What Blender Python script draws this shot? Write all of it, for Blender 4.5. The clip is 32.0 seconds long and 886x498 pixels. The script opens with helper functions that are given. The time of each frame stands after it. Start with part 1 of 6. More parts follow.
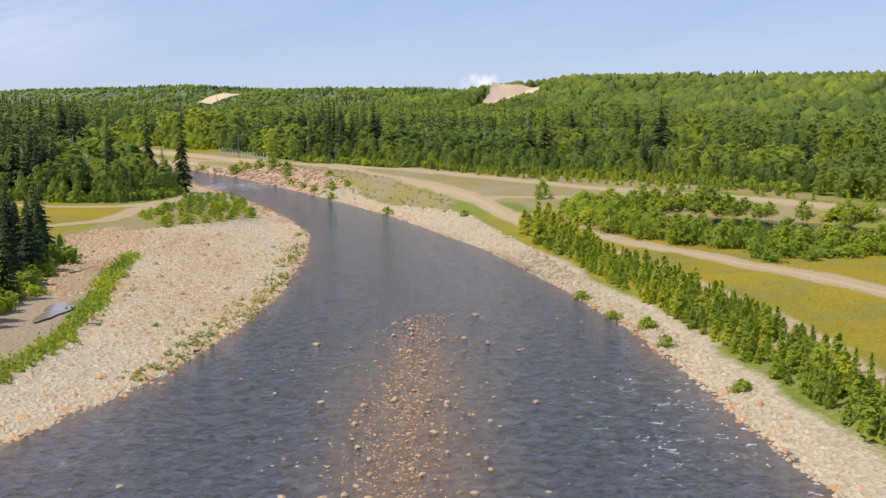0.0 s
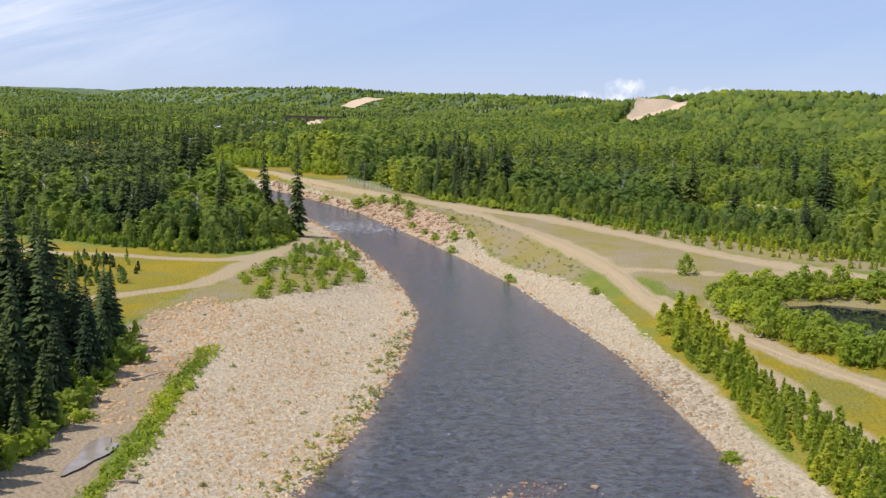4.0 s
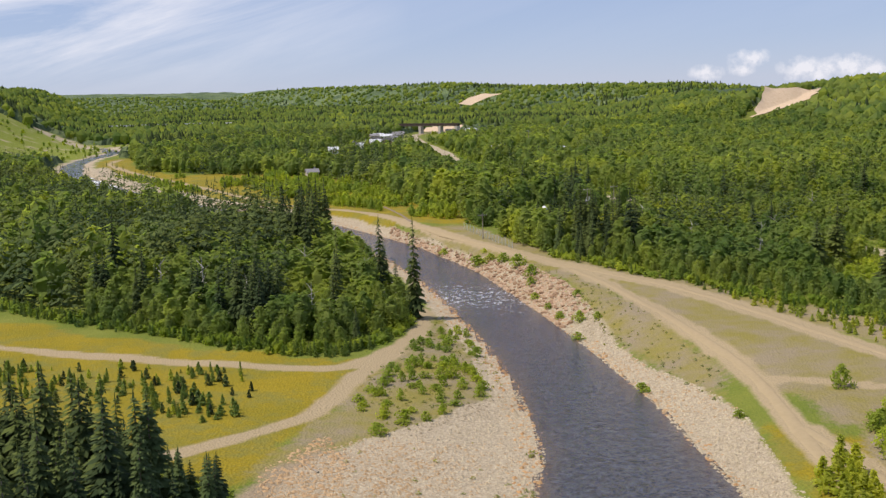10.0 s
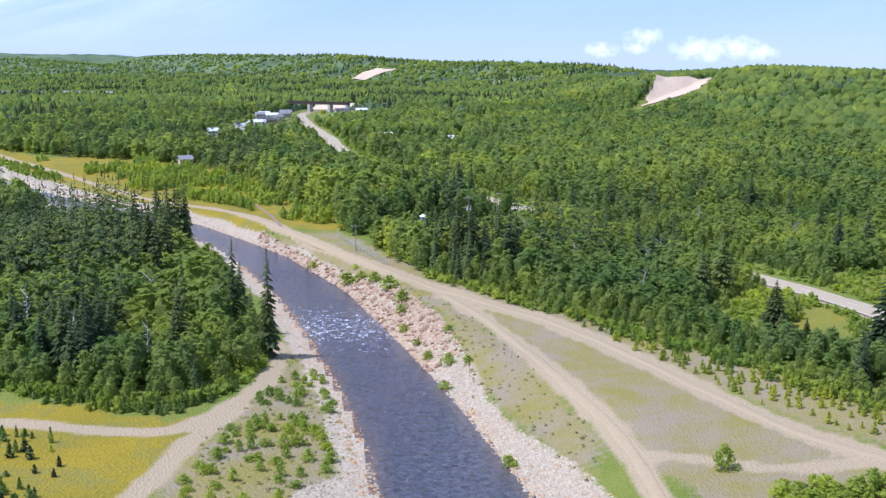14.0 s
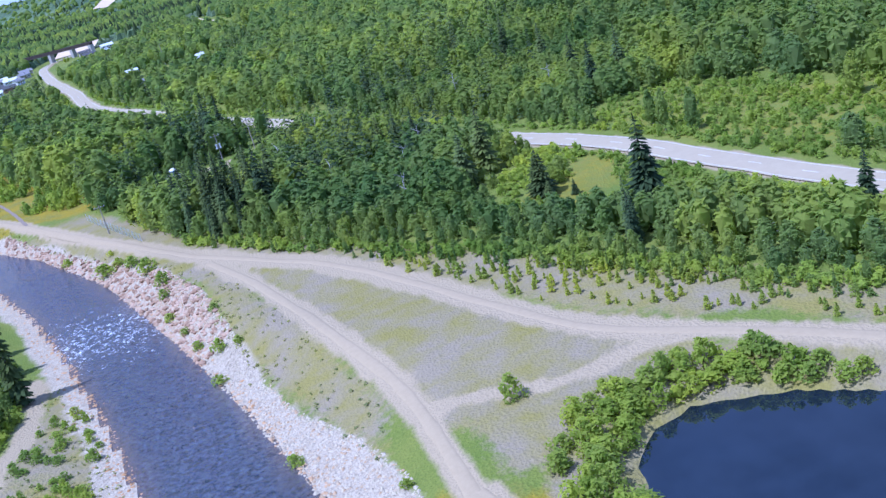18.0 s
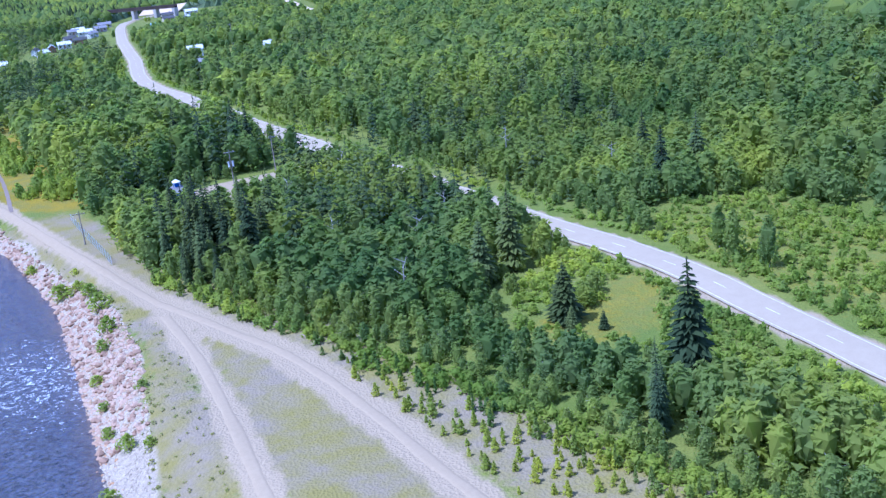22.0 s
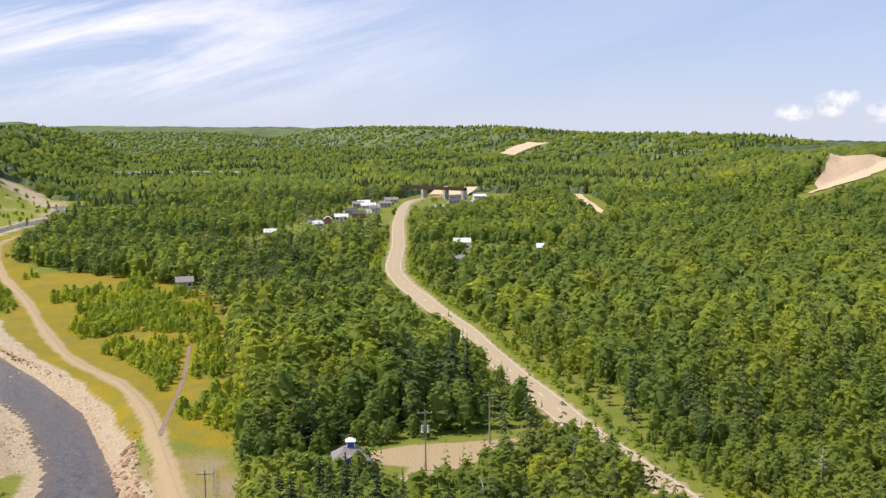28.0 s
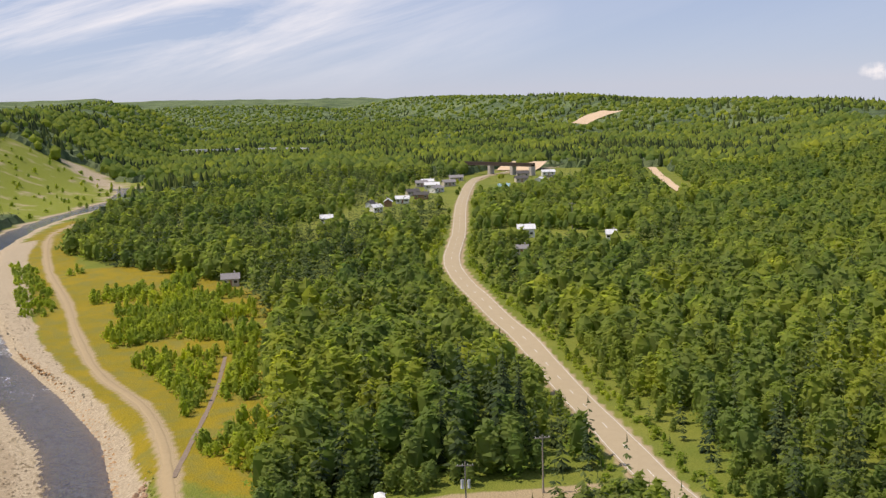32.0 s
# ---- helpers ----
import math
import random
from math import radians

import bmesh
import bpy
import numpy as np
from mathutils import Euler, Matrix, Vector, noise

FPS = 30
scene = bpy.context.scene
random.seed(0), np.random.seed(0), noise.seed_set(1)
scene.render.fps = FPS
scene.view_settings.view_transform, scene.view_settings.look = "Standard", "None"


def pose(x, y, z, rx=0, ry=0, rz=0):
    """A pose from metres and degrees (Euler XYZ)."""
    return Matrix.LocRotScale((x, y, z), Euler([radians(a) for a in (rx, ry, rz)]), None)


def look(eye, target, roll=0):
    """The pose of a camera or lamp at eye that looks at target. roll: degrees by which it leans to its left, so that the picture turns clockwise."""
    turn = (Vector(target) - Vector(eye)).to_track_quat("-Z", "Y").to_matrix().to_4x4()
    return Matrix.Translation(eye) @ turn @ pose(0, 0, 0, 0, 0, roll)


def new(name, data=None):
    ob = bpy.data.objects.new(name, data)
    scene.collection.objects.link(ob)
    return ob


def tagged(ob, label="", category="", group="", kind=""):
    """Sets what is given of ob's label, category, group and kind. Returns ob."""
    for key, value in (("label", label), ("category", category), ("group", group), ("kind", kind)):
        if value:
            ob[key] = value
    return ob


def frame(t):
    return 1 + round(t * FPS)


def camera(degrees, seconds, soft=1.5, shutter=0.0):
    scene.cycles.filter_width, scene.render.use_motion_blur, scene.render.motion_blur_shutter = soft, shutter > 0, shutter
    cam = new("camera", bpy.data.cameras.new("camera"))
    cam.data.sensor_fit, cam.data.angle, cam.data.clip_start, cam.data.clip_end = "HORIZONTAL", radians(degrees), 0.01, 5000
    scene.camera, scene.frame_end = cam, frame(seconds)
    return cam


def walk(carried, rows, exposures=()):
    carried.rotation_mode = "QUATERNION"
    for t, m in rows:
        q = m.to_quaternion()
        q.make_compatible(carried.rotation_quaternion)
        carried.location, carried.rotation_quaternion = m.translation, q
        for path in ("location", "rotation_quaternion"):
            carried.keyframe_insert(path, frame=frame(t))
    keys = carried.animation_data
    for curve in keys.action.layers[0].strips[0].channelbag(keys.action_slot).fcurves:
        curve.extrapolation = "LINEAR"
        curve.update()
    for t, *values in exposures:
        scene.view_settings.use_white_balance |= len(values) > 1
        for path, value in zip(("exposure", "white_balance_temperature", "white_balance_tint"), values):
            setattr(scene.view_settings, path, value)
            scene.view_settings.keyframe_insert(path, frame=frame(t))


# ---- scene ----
cam = camera(45.96, 32.0, soft=1.4)
# seconds, eye x, y, z in metres, yaw to the left, pitch up and roll in degrees
PATH = [
    (0, -5.82, -23.36, 19.79, -13.47, -7.86, -0.19),
    (0.5, -4.66, -20.08, 21.05, -10.88, -7.78, -0.90),
    (1, -3.45, -17.16, 22.27, -8.02, -4.52, -0.97),
    (1.5, -2.43, -14.66, 23.27, -7.00, -5.23, 2.03),
    (2, -1.67, -12.39, 24.32, -7.17, -7.17, 2.84),
    (2.5, -1.06, -10.28, 25.60, -7.39, -8.50, 3.87),
    (3, -0.57, -8.37, 26.53, -7.43, -8.37, 4.73),
    (3.5, -0.18, -6.32, 27.44, -8.06, -8.88, 3.33),
    (4, 0.15, -3.89, 28.43, -5.90, -7.79, 1.21),
    (4.5, 0.38, -1.35, 28.99, -0.68, -4.01, 2.85),
    (6.5, -0.53, -1.08, 34.00, 0.06, -8.74, 2.57),
    (7, 0.00, -0.00, 35.97, 0.00, -8.60, 2.41),
    (7.5, 0.56, 1.14, 37.62, 1.75, -5.31, 3.20),
    (8, 0.82, 2.64, 39.21, 1.50, -5.85, 2.51),
    (8.5, 1.00, 4.36, 40.98, 1.74, -6.32, 3.71),
    (9, 0.91, 6.15, 42.41, 0.94, -7.47, 1.23),
    (9.5, 0.96, 7.81, 43.97, 0.42, -7.12, -0.45),
    (10, 1.23, 9.36, 45.98, 0.88, -8.59, -1.75),
    (10.5, 1.79, 10.41, 47.21, 1.21, -6.71, -0.46),
    (11, 2.34, 11.52, 48.56, 1.40, -6.02, -2.02),
    (11.5, 3.13, 12.76, 49.47, 1.67, -5.24, -1.14),
    (12, 3.58, 14.53, 50.39, 1.66, -5.98, 1.17),
    (12.5, 3.88, 17.26, 51.61, 1.48, -8.32, -3.49),
    (13, 4.77, 20.81, 52.68, 1.33, -9.82, -4.29),
    (13.5, 6.37, 25.20, 53.54, -0.58, -9.93, -1.46),
    (14, 7.94, 30.02, 54.23, -4.90, -10.28, 0.16),
    (14.5, 9.25, 34.13, 54.75, -8.69, -10.78, -4.83),
    (15, 10.06, 37.31, 55.01, -11.90, -14.45, -2.32),
    (15.5, 10.85, 40.26, 55.46, -12.62, -15.09, -2.77),
    (17.5, 23.15, 41.91, 60.15, -13.94, -14.43, -6.75),
    (18, 25.88, 45.67, 60.36, -13.29, -18.58, -15.69),
    (18.5, 28.57, 49.11, 60.65, -13.29, -19.86, -16.06),
    (19, 31.08, 52.45, 61.28, -13.98, -20.78, -7.48),
    (19.5, 33.15, 55.62, 61.97, -14.93, -19.06, -7.94),
    (20, 35.23, 58.63, 62.46, -16.92, -17.03, -5.00),
    (20.5, 37.47, 62.42, 62.47, -17.27, -15.82, -8.10),
    (21, 40.00, 67.45, 62.24, -14.99, -14.88, -5.78),
    (21.5, 43.02, 73.36, 62.26, -12.24, -16.62, -5.22),
    (22, 46.27, 79.28, 62.58, -9.76, -17.67, -6.42),
    (22.5, 49.12, 84.45, 62.60, -6.61, -18.59, -2.73),
    (23, 51.34, 88.93, 63.08, -6.44, -18.14, -1.73),
    (23.5, 53.15, 92.85, 63.80, -6.80, -15.77, -1.30),
    (24, 55.27, 97.04, 64.52, -7.94, -16.44, -0.39),
    (24.5, 57.55, 102.23, 65.42, -7.94, -20.73, -0.50),
    (25, 59.25, 108.13, 65.60, -4.70, -21.41, -1.30),
    (25.5, 60.34, 113.46, 65.09, -1.05, -18.21, 0.57),
    (26, 59.78, 118.85, 64.45, -0.23, -11.95, 2.70),
    (26.5, 59.50, 124.79, 64.20, 0.46, -7.90, 3.20),
    (28.5, 59.79, 156.28, 64.22, 6.54, -5.70, -1.06),
    (29, 59.39, 159.58, 64.59, 7.14, -2.07, -0.41),
    (29.5, 59.73, 162.92, 65.05, 6.32, -2.87, -0.38),
    (30, 60.19, 166.77, 65.68, 7.47, -5.78, -1.58),
    (30.5, 60.83, 170.66, 66.55, 10.55, -6.76, -1.23),
    (31, 61.42, 173.71, 67.40, 10.45, -6.69, -2.32),
    (31.5, 61.91, 176.05, 68.49, 9.66, -7.15, -2.18),
    (32, 62.38, 178.17, 69.51, 9.30, -8.36, -1.81),
]


def aim(x, y, z, yaw, pitch, roll):
    a, p = radians(yaw), radians(pitch)
    way = Vector((-math.sin(a) * math.cos(p), math.cos(a) * math.cos(p), math.sin(p)))
    eye = Vector((x, y, z))
    return look(eye, eye + way, roll)


EXPOSURES = [(0, 0.08, 6500, 15), (4, 0.08, 6300, 15), (7, 0.05, 6200, 14), (8, -0.08, 6400, 15), (12, -0.1, 6700, 16), (13, -0.10, 6400, 16), (14, 0.34, 5200, 22), (15, 0.40, 4850, 21), (18, 0.36, 4450, 27), (21, 0.44, 4250, 30), (25, 0.56, 4400, 26), (26, 0.6, 4850, 35), (26.5, 0.55, 6700, 19), (28.5, 0.08, 7000, 18), (29, -0.08, 7300, 18), (30, -0.45, 7200, 19), (31, -0.05, 7100, 18), (32, -0.05, 7100, 18)]
walk(cam, [(r[0], aim(*r[1:])) for r in PATH], EXPOSURES)

# ---- light ----
SUN_DIR = Vector((-0.98, -0.18, 0)).normalized() * math.cos(radians(60)) + Vector((0, 0, math.sin(radians(60))))
world = bpy.data.worlds.new("sky")
scene.world = world
world.use_nodes = True
wn, wl = world.node_tree.nodes, world.node_tree.links
for n in list(wn):
    wn.remove(n)


def wnode(kind, **props):
    n = wn.new(kind)
    for k, v in props.items():
        n.inputs[k].default_value = v
    return n


sky = wn.new("ShaderNodeTexSky")
sky.sky_type = "NISHITA"
sky.sun_disc = False
sky.sun_elevation = radians(60)
sky.sun_rotation = math.atan2(SUN_DIR.x, SUN_DIR.y)
sky.altitude, sky.air_density, sky.dust_density, sky.ozone_density = 1500, 1.0, 0.0, 2.0
coord = wn.new("ShaderNodeTexCoord")
stretch = wn.new("ShaderNodeMapping")
stretch.vector_type = "TEXTURE"
stretch.inputs["Scale"].default_value = (0.7, 0.5, 0.085)
stretch.inputs["Rotation"].default_value = (0, -0.30, 0)
cirrus = wnode("ShaderNodeTexNoise", Scale=1.5, Detail=7.0, Roughness=0.62, Distortion=0.5)
ramp = wn.new("ShaderNodeValToRGB")
ramp.color_ramp.elements[0].position, ramp.color_ramp.elements[1].position = 0.42, 0.66
sep = wn.new("ShaderNodeSeparateXYZ")
lift = wn.new("ShaderNodeMapRange")
lift.inputs["From Min"].default_value, lift.inputs["From Max"].default_value = 0.0, 0.07
lift.inputs["To Max"].default_value = 0.85
aside = wn.new("ShaderNodeMapRange")
aside.inputs["From Min"].default_value, aside.inputs["From Max"].default_value = -0.04, -0.34
aside.inputs["To Min"].default_value = 0.06
thin_out = wn.new("ShaderNodeMath")
thin_out.operation = "MULTIPLY"
amount = wn.new("ShaderNodeMath")
amount.operation = "MULTIPLY"
mixc = wn.new("ShaderNodeMix")
mixc.data_type = "RGBA"
mixc.inputs[7].default_value = (12.6, 12.7, 12.9, 1)
back = wnode("ShaderNodeBackground", Strength=0.085)
wout = wn.new("ShaderNodeOutputWorld")
wl.new(coord.outputs["Generated"], stretch.inputs["Vector"])
wl.new(stretch.outputs["Vector"], cirrus.inputs["Vector"])
wl.new(cirrus.outputs["Fac"], ramp.inputs["Fac"])
wl.new(coord.outputs["Generated"], sep.inputs["Vector"])
wl.new(sep.outputs["Z"], lift.inputs["Value"])
wl.new(ramp.outputs["Color"], amount.inputs[0])
wl.new(sep.outputs["X"], aside.inputs["Value"])
wl.new(lift.outputs["Result"], thin_out.inputs[0])
wl.new(aside.outputs["Result"], thin_out.inputs[1])
wl.new(thin_out.outputs[0], amount.inputs[1])
# low cumulus heads over the plateau, each a ragged clump round its own direction
puff = wnode("ShaderNodeTexNoise", Scale=85.0, Detail=6.0, Roughness=0.62)
wl.new(coord.outputs["Generated"], puff.inputs["Vector"])
heap = amount.outputs[0]
squash = wn.new("ShaderNodeVectorMath")
squash.operation = "MULTIPLY"
squash.inputs[1].default_value = (1, 1, 2.0)
wl.new(coord.outputs["Generated"], squash.inputs[0])
for cx, cy, cz, size in ((0.269, 0.963, 0.020, 0.030), (0.262, 0.965, 0.012, 0.020), (0.313, 0.949, 0.010, 0.036), (0.327, 0.945, 0.008, 0.030), (0.349, 0.937, 0.012, 0.034), (0.366, 0.930, 0.008, 0.028), (0.231, 0.973, 0.0095, 0.024)):
    far_off = wn.new("ShaderNodeVectorMath")
    far_off.operation = "DISTANCE"
    far_off.inputs[1].default_value = (cx, cy, cz * 2.0)
    wl.new(squash.outputs["Vector"], far_off.inputs[0])
    body = wn.new("ShaderNodeMapRange")
    body.inputs["From Min"].default_value, body.inputs["From Max"].default_value = size, 0.0
    body.inputs["To Max"].default_value = 0.8
    wl.new(far_off.outputs["Value"], body.inputs["Value"])
    crisp = wn.new("ShaderNodeMapRange")
    crisp.inputs["From Min"].default_value, crisp.inputs["From Max"].default_value = 0.36, 0.64
    crisp.inputs["To Min"].default_value, crisp.inputs["To Max"].default_value = 0.34, 0.85
    wl.new(puff.outputs["Fac"], crisp.inputs["Value"])
    rag = wn.new("ShaderNodeMath")
    rag.operation = "MULTIPLY"
    wl.new(body.outputs["Result"], rag.inputs[0])
    wl.new(crisp.outputs["Result"], rag.inputs[1])
    head = wn.new("ShaderNodeMapRange")
    head.inputs["From Min"].default_value, head.inputs["From Max"].default_value = 0.14, 0.42
    head.inputs["To Max"].default_value = 0.62
    wl.new(rag.outputs[0], head.inputs["Value"])
    most = wn.new("ShaderNodeMath")
    most.operation = "MAXIMUM"
    wl.new(heap, most.inputs[0])
    wl.new(head.outputs["Result"], most.inputs[1])
    heap = most.outputs[0]
wl.new(heap, mixc.inputs[0])
veil = wn.new("ShaderNodeMix")
veil.data_type = "RGBA"
veil.inputs[0].default_value = 0.6
veil.inputs[7].default_value = (5.3, 7.0, 10.8, 1)
level_up = wn.new("ShaderNodeMath")
level_up.operation = "MAXIMUM"
level_up.inputs[1].default_value = 0.004
above = wn.new("ShaderNodeCombineXYZ")
wl.new(sep.outputs["X"], above.inputs["X"])
wl.new(sep.outputs["Y"], above.inputs["Y"])
wl.new(sep.outputs["Z"], level_up.inputs[0])
wl.new(level_up.outputs[0], above.inputs["Z"])
wl.new(above.outputs["Vector"], sky.inputs["Vector"])
wl.new(sky.outputs["Color"], veil.inputs[6])
wl.new(veil.outputs[2], mixc.inputs[6])
wl.new(mixc.outputs[2], back.inputs["Color"])
wl.new(back.outputs["Background"], wout.inputs["Surface"])

sun_data = bpy.data.lights.new("sun", "SUN")
sun_data.energy, sun_data.angle, sun_data.color = 4.7, radians(0.6), (1.0, 0.935, 0.82)
sun = new("sun", sun_data)
sun.matrix_world = look(SUN_DIR * 100, (0, 0, 0))

# ---- materials ----


class Mat:
    """A node material under construction."""

    def __init__(self, name, rough=0.8, spec=0.3):
        self.m = bpy.data.materials.new(name)
        self.m.use_nodes = True
        self.n, self.l = self.m.node_tree.nodes, self.m.node_tree.links
        self.b = self.n["Principled BSDF"]
        self.b.inputs["Roughness"].default_value = rough
        self.b.inputs["Specular IOR Level"].default_value = spec
        self.geo = None

    def pos(self):
        if not self.geo:
            self.geo = self.n.new("ShaderNodeNewGeometry")
        return self.geo.outputs["Position"]

    def obj(self):
        return self.n.new("ShaderNodeTexCoord").outputs["Object"]

    def noise(self, scale, detail=3.0, rough=0.55, vec=None, distortion=0.0):
        t = self.n.new("ShaderNodeTexNoise")
        t.inputs["Scale"].default_value, t.inputs["Detail"].default_value = scale, detail
        t.inputs["Roughness"].default_value, t.inputs["Distortion"].default_value = rough, distortion
        self.l.new(vec or self.pos(), t.inputs["Vector"])
        return t.outputs["Fac"]

    def voronoi(self, scale, out="Color", vec=None, feature="F1"):
        t = self.n.new("ShaderNodeTexVoronoi")
        t.feature = feature
        t.inputs["Scale"].default_value = scale
        self.l.new(vec or self.pos(), t.inputs["Vector"])
        return t.outputs[out]

    def ramp(self, fac, *stops):
        r = self.n.new("ShaderNodeValToRGB")
        e = r.color_ramp.elements
        while len(e) < len(stops):
            e.new(0.5)
        for k, (p, c) in zip(e, stops):
            k.position, k.color = p, (*c, 1) if len(c) == 3 else c
        self.l.new(fac, r.inputs["Fac"])
        return r.outputs["Color"]

    def attr(self, name):
        a = self.n.new("ShaderNodeAttribute")
        a.attribute_name = name
        return a.outputs["Fac"]

    def random(self):
        return self.n.new("ShaderNodeObjectInfo").outputs["Random"]

    def math(self, op, a, b=0.0, clamp=False):
        t = self.n.new("ShaderNodeMath")
        t.operation, t.use_clamp = op, clamp
        for k, v in ((0, a), (1, b)):
            if isinstance(v, (int, float)):
                t.inputs[k].default_value = v
            else:
                self.l.new(v, t.inputs[k])
        return t.outputs[0]

    def mix(self, fac, a, b, mode="MIX"):
        t = self.n.new("ShaderNodeMix")
        t.data_type, t.blend_type = "RGBA", mode
        for k, v in ((0, fac), (6, a), (7, b)):
            if isinstance(v, tuple):
                t.inputs[k].default_value = (*v, 1)
            elif isinstance(v, (int, float)):
                t.inputs[k].default_value = v
            else:
                self.l.new(v, t.inputs[k])
        return t.outputs[2]

    def colour(self, c):
        if isinstance(c, tuple):
            self.b.inputs["Base Color"].default_value = (*c, 1)
        else:
            self.l.new(c, self.b.inputs["Base Color"])
        return self

    def bump(self, height, strength=0.5, distance=0.1):
        t = self.n.new("ShaderNodeBump")
        t.inputs["Strength"].default_value, t.inputs["Distance"].default_value = strength, distance
        self.l.new(height, t.inputs["Height"])
        self.l.new(t.outputs["Normal"], self.b.inputs["Normal"])
        return self


def foliage(name, dark, light, own, thin=0.6):
    """Leaves or needles; own: vary by the object, else by the tint that each plant of a joined mesh carries."""
    k = Mat(name, 0.8, 0.08)
    tint = k.random() if own else k.attr("tint")
    grey = tuple(0.75 * (a + b) / 2 + 0.25 * q for a, b, q in zip(dark, light, (0.22, 0.26, 0.12)))
    c = k.ramp(tint, (0.0, dark), (0.3, grey if thin > 0.3 else dark), (0.5, tuple((a + b) / 2 for a, b in zip(dark, light))), (0.75, grey if thin > 0.3 else light), (1.0, light))
    c = k.mix(k.math("MULTIPLY", k.noise(0.9, 3.0), 0.5), c, k.mix(1.0, c, (0.72, 0.76, 0.72), "MULTIPLY"))
    stand = k.ramp(k.noise(0.045, 4.0, 0.6), (0.36, (0.76, 0.85, 0.98)), (0.5, (0.95, 0.97, 0.95)), (0.64, (1.14, 1.08, 0.80)))
    c = k.mix(1.0, c, stand, "MULTIPLY")
    k.colour(c)
    k.b.inputs["Subsurface Weight"].default_value = 0.0
    tr = k.n.new("ShaderNodeBsdfTranslucent")
    mx = k.n.new("ShaderNodeMixShader")
    mx.inputs[0].default_value = thin
    k.l.new(k.mix(1.0, c, (1.2, 1.25, 0.85), "MULTIPLY"), tr.inputs["Color"])
    k.l.new(k.b.outputs[0], mx.inputs[1])
    k.l.new(tr.outputs[0], mx.inputs[2])
    k.l.new(mx.outputs[0], k.n["Material Output"].inputs["Surface"])
    return k.m


SPRUCE_DARK, SPRUCE_LIGHT = (0.045, 0.066, 0.026), (0.11, 0.14, 0.042)
LEAF_DARK, LEAF_LIGHT = (0.175, 0.25, 0.064), (0.36, 0.41, 0.075)
SHRUB_DARK, SHRUB_LIGHT = (0.28, 0.36, 0.05), (0.47, 0.52, 0.07)
M_spruce, M_spruce_s = foliage("needles", SPRUCE_DARK, SPRUCE_LIGHT, True, 0.12), foliage("needles_far", SPRUCE_DARK, SPRUCE_LIGHT, False, 0.12)
M_leaf, M_leaf_s = foliage("leaves", (0.195, 0.27, 0.07), (0.39, 0.44, 0.085), True), foliage("leaves_far", LEAF_DARK, LEAF_LIGHT, False)
M_shrub, M_shrub_s = foliage("shrub_leaves", SHRUB_DARK, SHRUB_LIGHT, True), foliage("shrub_leaves_far", SHRUB_DARK, SHRUB_LIGHT, False)
M_young, M_young_s = foliage("young_needles", (0.40, 0.45, 0.06), (0.55, 0.56, 0.08), True, 0.6), foliage("young_needles_far", (0.16, 0.235, 0.05), (0.28, 0.34, 0.07), False, 0.45)
M_grass_s = foliage("grass_blades", (0.27, 0.29, 0.07), (0.44, 0.41, 0.13), False, 0.5)


def plain(name, c1, c2, scale=4.0, rough=0.8, bump=0.3, spec=0.3, metal=0.0, dist=0.03):
    k = Mat(name, rough, spec)
    f = k.noise(scale, 5.0, 0.6, vec=k.obj())
    k.colour(k.ramp(f, (0.3, c1), (0.7, c2)))
    k.b.inputs["Metallic"].default_value = metal
    if bump:
        k.bump(k.noise(scale * 6, 4.0, 0.6, vec=k.obj()), bump, dist)
    return k.m


M_bark = plain("bark", (0.10, 0.085, 0.07), (0.22, 0.19, 0.16), 3.0, 0.9, 0.6)
M_birch = plain("pale_bark", (0.30, 0.28, 0.25), (0.50, 0.47, 0.42), 2.0, 0.85, 0.4)
M_stone = Mat("stone", 0.85, 0.3)
M_stone.colour(M_stone.mix(M_stone.math("MULTIPLY", M_stone.noise(6.0, 5.0, 0.65), 0.6), M_stone.ramp(M_stone.attr("tint"), (0.0, (0.24, 0.192, 0.122)), (0.4, (0.42, 0.354, 0.235)), (0.8, (0.54, 0.465, 0.325)), (1.0, (0.42, 0.28, 0.14))), (0.20, 0.165, 0.115)))
M_stone.bump(M_stone.noise(14.0, 5.0), 0.5, 0.05)
M_stone = M_stone.m
M_wetstone = Mat("wet_stone", 0.5, 0.4)
M_wetstone.colour(M_wetstone.mix(M_wetstone.noise(5.0, 4.0), M_wetstone.ramp(M_wetstone.random(), (0.0, (0.24, 0.15, 0.07)), (0.5, (0.46, 0.34, 0.20)), (1.0, (0.34, 0.24, 0.14))), (0.30, 0.22, 0.12)))
M_wetstone.bump(M_wetstone.noise(12.0, 5.0), 0.5, 0.05)
M_wetstone = M_wetstone.m
M_wood = plain("weathered_wood", (0.22, 0.19, 0.15), (0.36, 0.32, 0.27), 5.0, 0.85, 0.4)

